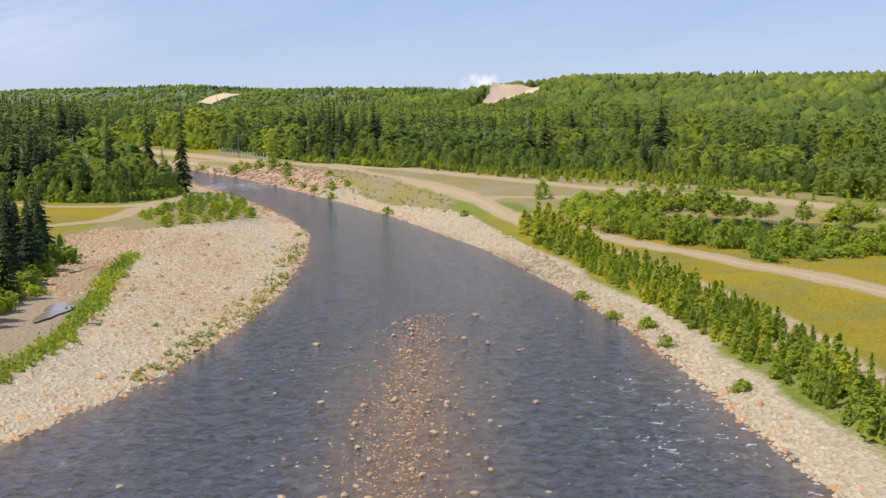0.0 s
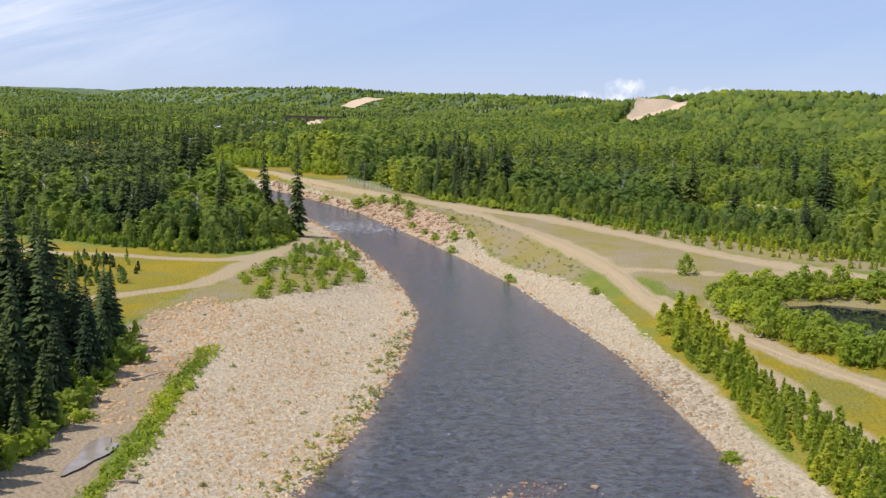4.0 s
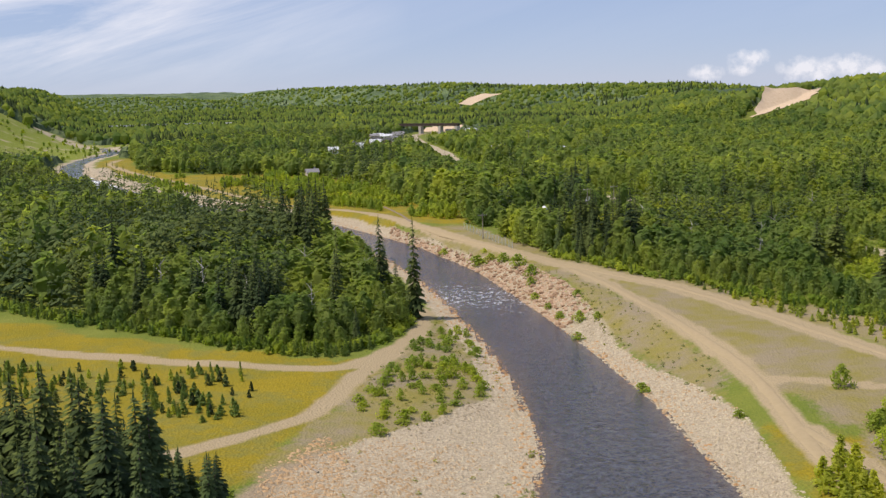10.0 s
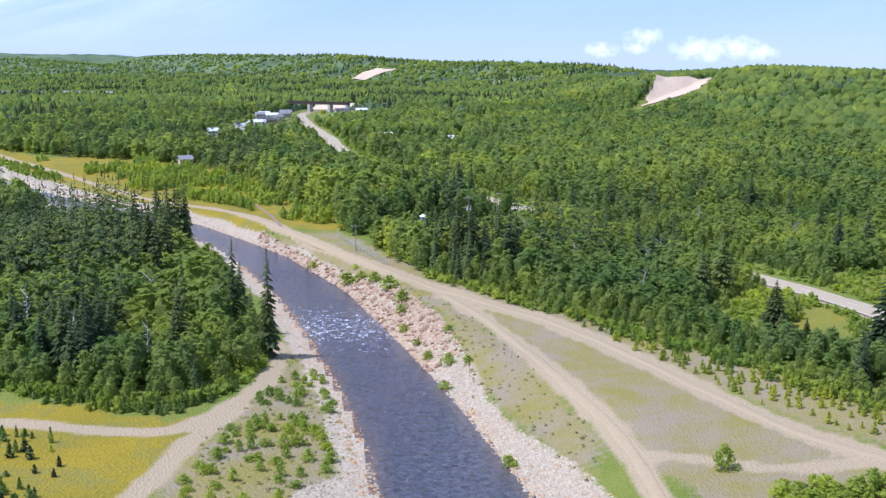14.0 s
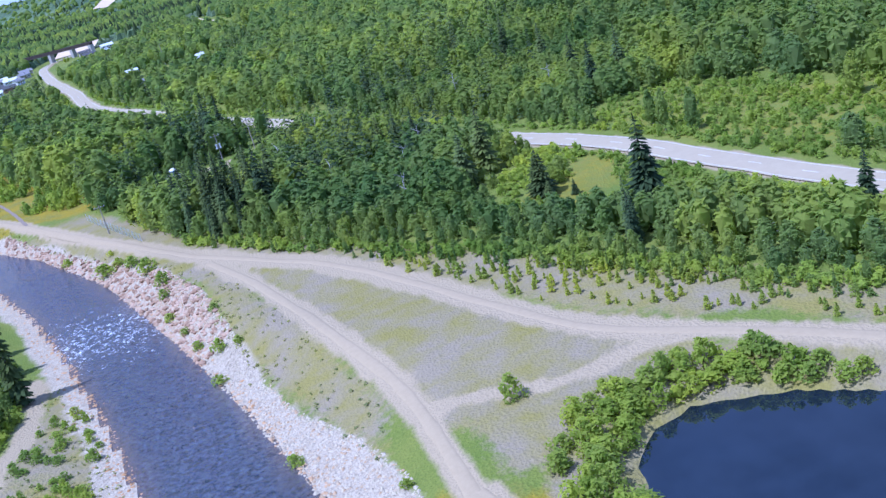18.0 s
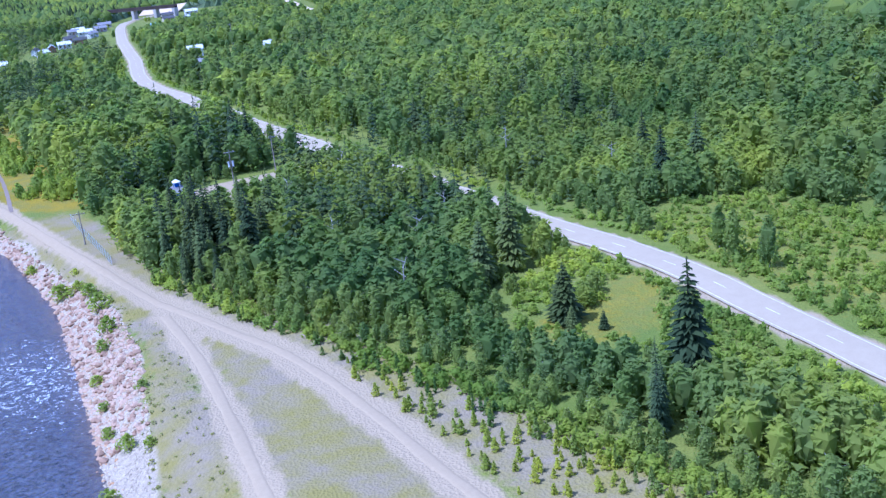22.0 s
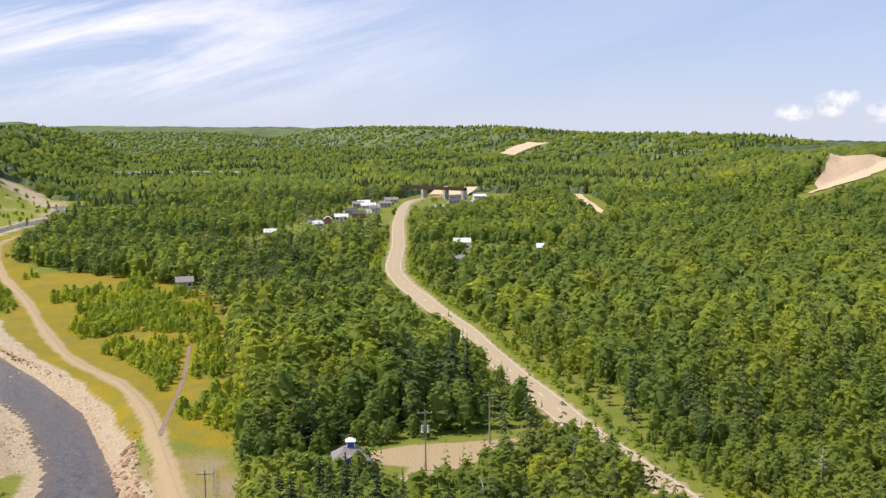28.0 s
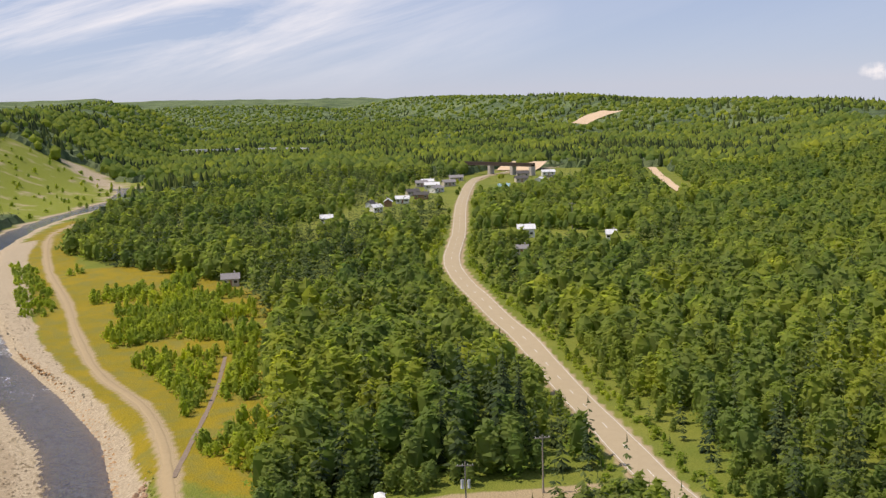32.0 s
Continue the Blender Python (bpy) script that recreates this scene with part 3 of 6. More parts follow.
shallow = w.ramp(w.voronoi(1.8, "Color"), (0.0, (0.10, 0.06, 0.025)), (1.0, (0.26, 0.17, 0.08)))
w.colour(w.mix(foam_w, w.mix(w.math("MULTIPLY", w.attr("shoal"), 0.5), ripple_sheen, shallow), (0.75, 0.77, 0.78)))
w.l.new(w.math("ADD", w.math("MULTIPLY", foam_w, 0.6), 0.08), w.b.inputs["Roughness"])
w.bump(rip, 0.8, 0.15)


def water_sheet(name, poly_x0, poly_x1, poly_y0, poly_y1, step, poly, mat, z):
    xs, ys = np.arange(poly_x0, poly_x1, step), np.arange(poly_y0, poly_y1, step)
    X, Y = np.meshgrid(xs, ys)
    keep = signed(X.ravel(), Y.ravel(), poly).reshape(X.shape) < 2.5
    i = np.arange(X.size).reshape(X.shape)
    q = np.stack([i[:-1, :-1], i[:-1, 1:], i[1:, 1:], i[1:, :-1]], -1)
    k = keep[:-1, :-1] | keep[:-1, 1:] | keep[1:, 1:] | keep[1:, :-1]
    q = q[k]
    used, inv = np.unique(q.ravel(), return_inverse=True)
    x, y = X.ravel()[used], Y.ravel()[used]
    foam = np.exp(-((y - 240) / 34.0) ** 2) * 0.85 + np.exp(-((y - 34) / 26.0) ** 2) * sstep(8, 20, x) * 0.7 + 1.0 * sstep(380, 415, y) * sstep(720, 560, y) + 0.25 * np.exp(-((y - 68) / 16.0) ** 2 - ((x - 24) / 5.0) ** 2)
    foam = np.maximum(foam, 0.25 * sstep(150, 40, y)) * np.where(y > 350, 0.45 + 0.95 * vnoise(x, y, 11), 1.0)
    shoal = sstep(8, 1.0, np.abs(x - ridge(y) + 0.8)) * sstep(78, 45, y)
    shoal = np.maximum(shoal, 0.8 * sstep(-2.5, 0.5, signed(x, y, RIVER)))
    return new(name, mesh_np(name, np.stack([x, y, z(x, y)], -1), inv.reshape(-1, 4), mat, True, foam=foam, shoal=shoal))


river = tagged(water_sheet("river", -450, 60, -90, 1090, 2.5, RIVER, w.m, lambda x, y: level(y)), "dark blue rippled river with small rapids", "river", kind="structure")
pw = Mat("pond_water", 0.03, 0.5)
pw.colour(pw.ramp(pw.noise(0.2), (0.3, (0.006, 0.010, 0.016)), (0.7, (0.012, 0.018, 0.028))))
pw.bump(pw.noise(1.5, 3.0), 0.04, 0.05)
pond = tagged(water_sheet("pond", 50, 106, 80, 150, 1.5, POND, pw.m, lambda x, y: 1.0 + 0 * x), "still dark pond ringed by bushes", "pond", kind="structure")

# ---- road ----
def strip(name, line, widths, mat, lift_by, step=3.0, wobble=0.0, rows=5, crown=0.0, sink=0.0):
    """A ribbon laid over the ground along a line, from widths[0] to widths[1] metres beside it."""
    p = smooth(line, step)
    d = np.gradient(p, axis=0)
    d /= np.hypot(d[:, 0], d[:, 1])[:, None]
    side = np.stack([d[:, 1], -d[:, 0]], -1)
    s = np.linspace(widths[0], widths[1], rows)
    jit = (vnoise(p[:, 0], p[:, 1], 2.5) - 0.5) * wobble
    xy = p[:, None] + side[:, None] * (s[None, :, None] * (1 + jit[:, None, None]))
    zc = height(p[:, 0], p[:, 1])
    z = np.maximum(height(xy[..., 0].ravel(), xy[..., 1].ravel()).reshape(xy.shape[:2]), zc[:, None] - 0.2) + lift_by + crown * (1 - (s / abs(s).max()) ** 2)[None] - sink * (s / abs(s).max())[None] ** 4
    v = np.concatenate([xy, z[..., None]], -1).reshape(-1, 3)
    i = np.arange(len(v)).reshape(len(p), rows)
    q = np.stack([i[:-1, :-1], i[:-1, 1:], i[1:, 1:], i[1:, :-1]], -1).reshape(-1, 4)
    return mesh_np(name, v, q, mat, True)


k = Mat("worn_asphalt", 0.85, 0.3)
k.colour(k.mix(k.noise(0.5, 5.0, 0.65), k.ramp(k.noise(8.0, 4.0), (0.3, (0.265, 0.215, 0.135)), (0.7, (0.34, 0.28, 0.18))), (0.385, 0.32, 0.21)))
k.bump(k.noise(20.0, 3.0), 0.3, 0.02)
M_road = k.m
M_line = plain("road_paint", (0.42, 0.40, 0.36), (0.62, 0.60, 0.55), 1.5, 0.7, 0.1)
road = tagged(new("road", strip("road", ROAD, (-3.35, 3.35), M_road, 0.22, 4.0, 0.0, 7, 0.08)), "worn pale grey two-lane asphalt road", "road", kind="structure")
part("edge_line", strip("edge_line", ROAD, (-2.92, -2.77), M_line, 0.258, 4.0, 0, 2), road, "white edge line")
part("edge_line", strip("edge_line", ROAD, (2.77, 2.92), M_line, 0.258, 4.0, 0, 2), road, "white edge line")
dash_line = smooth(ROAD, 3.0)
for j in range(40, len(dash_line) - 60, 4):
    part("lane_dash", strip("lane_dash", [tuple(dash_line[j]), tuple(dash_line[j + 1])], (-0.09, 0.09), M_line, 0.315, 2.0, 0, 2), road)
k = Mat("packed_dust", 0.95, 0.1)
k.colour(k.mix(k.noise(1.2, 6.0, 0.7), (0.275, 0.214, 0.126), (0.38, 0.302, 0.182)))
k.bump(k.noise(5.0, 5.0), 0.5, 0.06)
M_dust = k.m
tagged(new("dirt_track", strip("dirt_track", MAIN_TRACK, (-1.2, 1.2), M_dust, 0.09, 3.0, 0.35, 7, 0, 0.35)), "pale dusty dirt track along the river", "track", kind="structure")
tagged(new("dirt_track", strip("dirt_track", SIDE_TRACK, (-1.2, 1.2), M_dust, 0.09, 3.0, 0.35, 7, 0, 0.35)), "pale dusty side track across the meadow", "track", kind="structure")
tagged(new("dirt_track", strip("dirt_track", BACK_TRACK, (-0.9, 0.9), M_dust, 0.09, 3.0, 0.35, 7, 0, 0.35)), "faint dusty track through the yellow meadow", "track", kind="structure")
tagged(new("dirt_track", strip("dirt_track", FOOT_TRAIL, (-0.5, 0.5), plain("dark_trail", (0.16, 0.12, 0.09), (0.24, 0.19, 0.14), 2.0, 0.9), 0.05, 3.0, 0.3)), "narrow brown foot trail in the meadow", "track", kind="structure")

# ---- plants: shapes ----


def cone_trunk(h, r0, r1, sides=6, bend=0.0, seed=0, n=6):
    g2 = np.random.default_rng(seed)
    a = np.arange(sides) / sides * 2 * np.pi
    off = np.cumsum(g2.normal(0, bend, (n, 2)), 0)
    v = []
    for i in range(n):
        t = i / (n - 1)
        r = r0 * (1 - t) + r1 * t + (0.5 * r0 if i == 0 else 0)
        v += [(off[i, 0] + r * np.cos(q), off[i, 1] + r * np.sin(q), h * t - (0.4 if i == 0 else 0)) for q in a]
    f = [[i * sides + j, i * sides + (j + 1) % sides, (i + 1) * sides + (j + 1) % sides, (i + 1) * sides + j] for i in range(n - 1) for j in range(sides)]
    return np.array(v), np.array(f)


def spruce_crown(seed, h, width, levels, arms, low=0.04, ragged=0.38):
    """Whorls of drooping boughs, each a bent fan with a ragged tip, in a full crown that tapers to a spire."""
    g2 = np.random.default_rng(seed)
    V, F = [], []
    for i in range(levels):
        t = low + (1 - low) * (i / (levels - 1)) ** 0.94
        reach = width * (1 - t) ** 0.7 * min(1.0, 0.72 + 2.2 * t) * (0.82 + 0.36 * g2.random()) + 0.10
        n = max(4, int(arms * (1 - 0.5 * t)))
        for j in range(n):
            a = 2 * np.pi * (j + g2.random() * 0.8) / n + i * 1.1
            L = reach * (1 - ragged * g2.random() ** 1.5)
            drop = L * (0.18 + 0.34 * g2.random())
            wid = L * (0.20 + 0.14 * g2.random()) + 0.08
            z0 = h * t + 0.7 * (h / levels) * (g2.random() - 0.3)
            c, s = np.cos(a), np.sin(a)
            o = len(V)
            for (u, v2, dz) in ((0, 0, 0.10 * L), (0.5 * L, wid, -0.5 * drop), (0.66 * L, 0.1 * wid, -0.2 * drop), (0.5 * L, -wid, -0.5 * drop), (L, 0.45 * wid, -drop), (L * 0.93, -0.5 * wid, -0.95 * drop)):
                V.append((c * u - s * v2, s * u + c * v2, z0 + dz))
            F += [(o, o + 2, o + 1), (o, o + 3, o + 2), (o + 2, o + 4, o + 1), (o + 2, o + 3, o + 5)]
    o = len(V)
    V += [(0.12, 0, h * 0.93), (-0.06, 0.10, h * 0.93), (-0.06, -0.10, h * 0.93), (0, 0, h * 1.03)]
    F += [(o, o + 1, o + 3), (o + 1, o + 2, o + 3), (o + 2, o, o + 3)]
    return np.array(V), np.array(F)


ICO_V = np.array([(0, 0, -1), (0.72, -0.53, -0.45), (-0.28, -0.85, -0.45), (-0.89, 0, -0.45), (-0.28, 0.85, -0.45), (0.72, 0.53, -0.45), (0.28, -0.85, 0.45), (-0.72, -0.53, 0.45), (-0.72, 0.53, 0.45), (0.28, 0.85, 0.45), (0.89, 0, 0.45), (0, 0, 1)])
ICO_F = np.array([(0, 1, 2), (1, 0, 5), (0, 2, 3), (0, 3, 4), (0, 4, 5), (1, 5, 10), (2, 1, 6), (3, 2, 7), (4, 3, 8), (5, 4, 9), (1, 10, 6), (2, 6, 7), (3, 7, 8), (4, 8, 9), (5, 9, 10), (6, 10, 11), (7, 6, 11), (8, 7, 11), (9, 8, 11), (10, 9, 11)])


def leaf_crown(seed, h, width, lobes, leaves, size, low=0.25, peak=0.62, core=0.0):
    """Lobes of small pointed leaf sprays round an uneven crown: rounded on top, or narrowing upwards where peak is high.
    core: how far an inner mass of twigs and leaves fills the crown."""
    g2 = np.random.default_rng(seed)
    cs = []
    for i in range(lobes):
        q = (i + 0.5) / lobes
        if peak > 0.8:
            r = width * min(1.0, (q + 0.25) / 0.5) * (1 - 0.94 * q) ** peak * 0.72
        else:
            r = width * 0.74 * min(1.0, (q + 0.14) / 0.34) ** 0.6 * (1 - (max(0.0, q - 0.22) / 0.82) ** 1.5) ** 0.7
        a, off = i * 2.4 + g2.random(), r * (0.35 + 0.5 * g2.random())
        cs.append((off * np.cos(a), off * np.sin(a), h * (low + (0.93 - low) * q), r * (0.34 + 0.36 * g2.random()), 0.8 + 0.7 * g2.random()))
    cs = np.array(cs)[np.arange(leaves) % lobes]
    d = g2.normal(size=(leaves, 3))
    d /= np.linalg.norm(d, axis=1)[:, None]
    p = cs[:, :3] + d * (cs[:, 3] * (0.7 + 0.4 * g2.random(leaves)))[:, None] * np.stack([np.ones(leaves), np.ones(leaves), cs[:, 4]], -1)
    out = (p - (0, 0, h * 0.5)) / (width, width, h * 0.5)
    n = d * 0.6 + out * 0.55 + g2.normal(0, 0.42, (leaves, 3)) + (0, 0, 0.35)
    n /= np.linalg.norm(n, axis=1)[:, None]
    u = d * (1, 1, 0.4) + g2.normal(0, 0.5, (leaves, 3)) + (0, 0, 0.5)
    u -= n * (u * n).sum(1)[:, None]
    u /= np.linalg.norm(u, axis=1)[:, None]
    v = np.cross(n, u)
    s = (size * (0.6 + 0.8 * g2.random(leaves)))[:, None]
    V = np.stack([p - u * s * 0.7 - v * s * 0.75, p - u * s * 0.55 + v * s * 0.8, p + u * s * 1.5], 1).reshape(-1, 3)
    F = np.arange(leaves * 3).reshape(-1, 3)
    if core:
        k = ICO_V * (1 + g2.normal(0, 0.16, (12, 1))) * (width * core, width * core, h * (0.9 - low) * 0.5) + (0, 0, h * (low + (0.92 - low) * 0.5))
        F = np.vstack([F, ICO_F + len(V)])
        V = np.vstack([V, k])
    return V, F


def limbs(seed, h, width, n=7):
    """A tapered trunk with forking limbs."""
    v, f = cone_trunk(h * 0.86, 0.012 * h + 0.03, 0.02, 5, 0.07, seed)
    g2 = np.random.default_rng(seed + 5)
    V, F = [v], [f]
    c = len(v)
    for i in range(n):
        t = 0.35 + 0.5 * i / n
        bv, bf = cone_trunk(width * 0.62, 0.004 * h + 0.015, 0.01, 3, 0.04, seed + i, 3)
        m = np.array(Euler((radians(48 + 20 * g2.random()), 0, i * 2.4)).to_matrix())
        V.append(bv @ m.T + (0, 0, h * t))
        F.append(bf + c)
        c += len(bv)
    return np.vstack(V), np.vstack(F)


def scatter(forms, xs, ys, zs, sizes, turns, picks):
    """Many plants joined: vertices, triangles and a tint for each."""
    V, F, T = [], [], []
    o = 0
    patch = vnoise(xs, ys, 38) * 0.6 + vnoise(xs, ys, 11) * 0.4
    tints = np.clip(0.5 + (patch - 0.5) * 1.7 + RNG.normal(0, 0.16, len(xs)), 0, 1)
    for q in range(len(forms)):
        m = picks == q
        if not m.any():
            continue
        v, f = forms[q]
        c, s = np.cos(turns[m])[:, None], np.sin(turns[m])[:, None]
        sx, sz = sizes[m][:, :1], sizes[m][:, 1:2]
        X = (v[None, :, 0] * c - v[None, :, 1] * s) * sx + xs[m][:, None]
        Y = (v[None, :, 0] * s + v[None, :, 1] * c) * sx + ys[m][:, None]
        Zs = v[None, :, 2] * sz + zs[m][:, None]
        V.append(np.stack([X, Y, Zs], -1).reshape(-1, 3))
        F.append((f[None] + (o + np.arange(m.sum()) * len(v))[:, None, None]).reshape(-1, f.shape[1]))
        T.append(np.repeat(tints[m], len(v)))
        o += m.sum() * len(v)
    return np.vstack(V), np.vstack(F), np.concatenate(T)


# ---- where the plants stand ----
EDGE_RIGHT = [(16, 303), (24, 271), (36.4, 252.5), (44.5, 236.5), (54.5, 223.5), (58, 216), (62.7, 208), (70, 197), (74.5, 188), (82.5, 170), (90, 156), (98, 143), (112, 122), (150, 58)]
LEFT_WOOD = [(-300, 300), (-100, 233), (-82, 219), (-53, 202), (-38, 192), (-23, 187), (-12, 199), (-9, 214), (-14, 240), (-22, 272), (-33, 305), (-48, 336), (-80, 376), (-115, 415), (-170, 490), (-230, 580), (-600, 600), (-600, 300)]
CUT = [(94, 1040), (98, 900), (106, 765)]
SCARPS = [[(212, 805), (292, 862), (356, 1012), (274, 968)], [(-6, 1640), (46, 1640), (84, 1768), (30, 1768)]]
GROVE = [(-90, 45), (-27, 55), (-25.5, 68), (-23.5, 78), (-22.5, 92), (-22, 106), (-25, 116), (-34, 125), (-52, 130), (-90, 155)]


def wooded(x, y):
    """Where the woods stand, 0 or 1."""
    riv = signed(x, y, RIVER)
    ok = riv > 9
    east = x > np.interp(y, [p[1] for p in EDGE_RIGHT[::-1]], [p[0] for p in EDGE_RIGHT[::-1]])
    east |= (y > 303) & (x > np.interp(y, [303, 330, 345, 362, 388, 418, 456, 486, 508, 541, 560, 600, 700, 760], [16, 7, 3, 2, -12, -22, -34, -46, -60, -93, -130, -178, -212, -240]))
    west = inside(x, y, LEFT_WOOD) | inside(x, y, GROVE) | (x < -140) & (y < 300) & (y > 240)
    lost = (y > 560) & (x < np.interp(y, [p[1] for p in LEFT_BANK], [p[0] for p in LEFT_BANK])) | (y > 780)
    ok &= east | west | lost
    rdx = np.interp(y, [p[1] for p in ROAD], [p[0] for p in ROAD])
    ok &= seg_dist(x, y, ROAD) > np.where((x < rdx) & (y > 226) & (y < 420), 6.0, np.where(y > 630, 5.2, np.interp(y, [300, 440], [8.5, 6.2])))
    for hx, hy in HOMES:
        ok &= np.hypot(x - hx, (y - hy + 9) * 0.55) > 9
    for poly, m in ((FAR_MEADOW, 0), (PARKING, 2.5), (CLEARING, 0), (VERGE, 0), (POND, 8), (BRIDGE_YARD, -1), (LAWN_WEST, 0), (LAWN_EAST, 0), (LAWN_NORTH, 0), (LEFT_GRAVEL, 2)):
        ok &= signed(x, y, poly) > m
    ok &= seg_dist(x, y, MAIN_TRACK) > 7
    lh = -signed(x, y, LEFT_HILL)
    ok &= ~((lh > -40) & (lh < 110) & (y < 1010) & (y > 560))
    ok &= seg_dist(x, y, CUT) > 13
    for q in SCARPS:
        ok &= ~inside(x, y, q)
    return ok


def jitter_grid(x0, x1, y0, y1, step):
    X, Y = np.meshgrid(np.arange(x0, x1, step), np.arange(y0, y1, step))
    return X.ravel() + RNG.uniform(-0.45, 0.45, X.size) * step, Y.ravel() + RNG.uniform(-0.45, 0.45, X.size) * step


SPRUCES = [spruce_crown(s, 12.0, 2.3, 22, 11) for s in range(5)]
LEAVES = [leaf_crown(20 + s, 10.0, 3.0, 30, 640, 0.28, 0.05, core=0.5) for s in range(6)]
spruce_me = [mesh_np("crown", v, f, M_spruce) for v, f in SPRUCES]
leaf_me = [mesh_np("crown", v, f, M_leaf) for v, f in LEAVES]
spruce_trunk = mesh_np("trunk", *cone_trunk(11.5, 0.19, 0.03, 6, 0.02, 1), M_bark, True)
leaf_trunk = [mesh_np("trunk", *limbs(s, 10.0, 3.0), M_birch, True) for s in range(3)]
count = {"spruce": 0, "leaf": 0}


def tree(kind, x, y, h, w, turn=0.0, label=None):
    """One tree: trunk and crown under an empty at its foot."""
    e = new("spruce_tree" if kind == "spruce" else "broadleaf_tree")
    e.location, e.rotation_euler = (x, y, hgt(x, y) - 0.05), (0, 0, turn)
    i = count[kind]
    count[kind] += 1
    if kind == "spruce":
        e.scale = (w / 2.3, w / 2.3, h / 12.0)
        part("trunk", spruce_trunk, e)
        part("crown", spruce_me[i % 5], e)
        return tagged(e, label or "dark green spruce with drooping boughs in the wood", "tree", "spruces of the valley wood")
    e.scale = (w / 3.0, w / 3.0, h / 10.0)
    part("trunk", leaf_trunk[i % 3], e)
    part("crown", leaf_me[i % 6], e)
    return tagged(e, label or "leafy green birch or aspen in the wood", "tree", "broadleaf trees of the valley wood")


# trees that stand singly: the front of the woods by the river and the tracks
tx, ty = jitter_grid(-75, 150, 55, 345, 3.0)
keep = wooded(tx, ty)
tx, ty = tx[keep], ty[keep]
front = np.minimum(seg_dist(tx, ty, EDGE_RIGHT[1:12]), seg_dist(tx, ty, LEFT_WOOD[1:11]))
front = np.minimum(front, seg_dist(tx, ty, GROVE[1:9]))
front = np.where(front < 2, front + RNG.uniform(0, 4, len(tx)), front)
front = np.minimum(front, np.maximum(signed(tx, ty, CLEARING), 0) + 4)
edge_rank = np.argsort(front, kind="stable")
single = np.zeros(len(tx), bool)

mixn = vnoise(tx, ty, 26) * 0.7 + RNG.random(len(tx)) * 0.55
grove_t = inside(tx, ty, GROVE)
is_spruce = (mixn > np.where(tx < 0, np.where((front > 5) & (tx < -34), 0.64, 1.02), 0.94)) | grove_t & (mixn > 0.35) | (ty < 150) & (tx < 0)
is_spruce &= signed(tx, ty, CLEARING) > 14
western = tx < np.interp(ty, [p[1] for p in LEFT_BANK], [p[0] for p in LEFT_BANK])
hts = np.where(is_spruce, RNG.uniform(7, 13, len(tx)), RNG.uniform(4.8, 7.6, len(tx))) * np.where(western, np.where(front > 11, 1.15, 1.5), 1.0)
hts = np.where(grove_t, RNG.uniform(9, 15.5, len(tx)), hts)
hts = np.where(is_spruce & western & ~grove_t, np.minimum(hts * 1.12, 15.5), hts)
hts *= np.clip(0.34 + front / 15.0, 0.38, 1.0) * (0.85 + 0.3 * vnoise(tx, ty, 40))
def by_road(x, y):
    """How much of their height the trees beside the road reach."""
    d = seg_dist(x, y, ROAD)
    west = (x < np.interp(y, [p[1] for p in ROAD], [p[0] for p in ROAD])) & (y > 226) & (y < 420)
    return np.where(west, np.clip(np.interp(y, [226, 246, 325, 355, 420], [0.5, 1.25, 1.25, 0.7, 0.5]) + (d - 6) / 14.0, 0.4, 1.3), np.clip((d - 3) / 14.0, 0.35, 1.0))


hts *= by_road(tx, ty) * np.clip(0.35 + signed(tx, ty, PARKING) / 22.0, 0.35, 1.0) * np.clip(0.5 + signed(tx, ty, CLEARING) / 20.0, 0.5, 1.0)
turns = RNG.uniform(0, 6.28, len(tx))
for kind_mask, most in ((is_spruce, 290), (~is_spruce, 290)):
    single[[i for i in edge_rank if kind_mask[i]][:most]] = True
for x, y, h, sp, tn in zip(tx[single], ty[single], hts[single], is_spruce[single], turns[single]):
    tree("spruce" if sp else "leaf", x, y, h, h * ((0.23 if x < -20 and y < 160 else 0.195) + 0.035 * math.sin(5 * x)) if sp else h * (0.42 + 0.06 * math.sin(3 * x)), tn)

SPRUCE_LOW = [spruce_crown(40 + s, 12.0, 2.4, 9, 7) for s in range(4)]
LEAF_LOW = [leaf_crown(60 + s, 10.0, 3.1, 24, 165, 0.46, 0.05, core=0.47) for s in range(6)]
SPRUCE_FAR = [spruce_crown(45 + s, 12.0, 2.6, 6, 5) for s in range(4)]
LEAF_FAR = [leaf_crown(70 + s, 10.0, 3.1, 18, 58, 0.76, 0.06, core=0.56) for s in range(6)]


def open_ground(x, y):
    """Trees stay low beside the road and before the village yards."""
    low = np.clip((seg_dist(x, y, ROAD) - 2) / np.where(y > 630, 10.0, 26.0), 0.4, 1.0)
    for hx, hy in HOMES:
        low = np.minimum(low, np.clip(np.hypot(x - hx, (y - hy + 14) * 0.5) / 26.0, 0.4, 1.0))
    return low


def woods(label, xs, ys, hs, sp, spruces, leafies):
    zs = height(xs, ys) - 0.2
    tn = RNG.uniform(0, 6.28, len(xs))
    for nm, forms, m, mat, wd, base in (("spruce_wood", spruces, sp, M_spruce_s, 0.20, 12.0), ("broadleaf_wood", leafies, ~sp, M_leaf_s, 0.45, 10.0)):
        if m.any():
            ref = 2.4 if nm[0] == "s" else 3.1
            sz = np.stack([hs[m] * wd / ref, hs[m] / base], -1)
            v, f, t = scatter(forms, xs[m], ys[m], zs[m], sz, tn[m], RNG.integers(0, len(forms), m.sum()))
            tagged(new(nm, mesh_np(nm, v, f, mat, False, tint=t)), ("dense dark spruces " if nm[0] == "s" else "dense leafy green trees ") + label, "forest", kind="stuff")


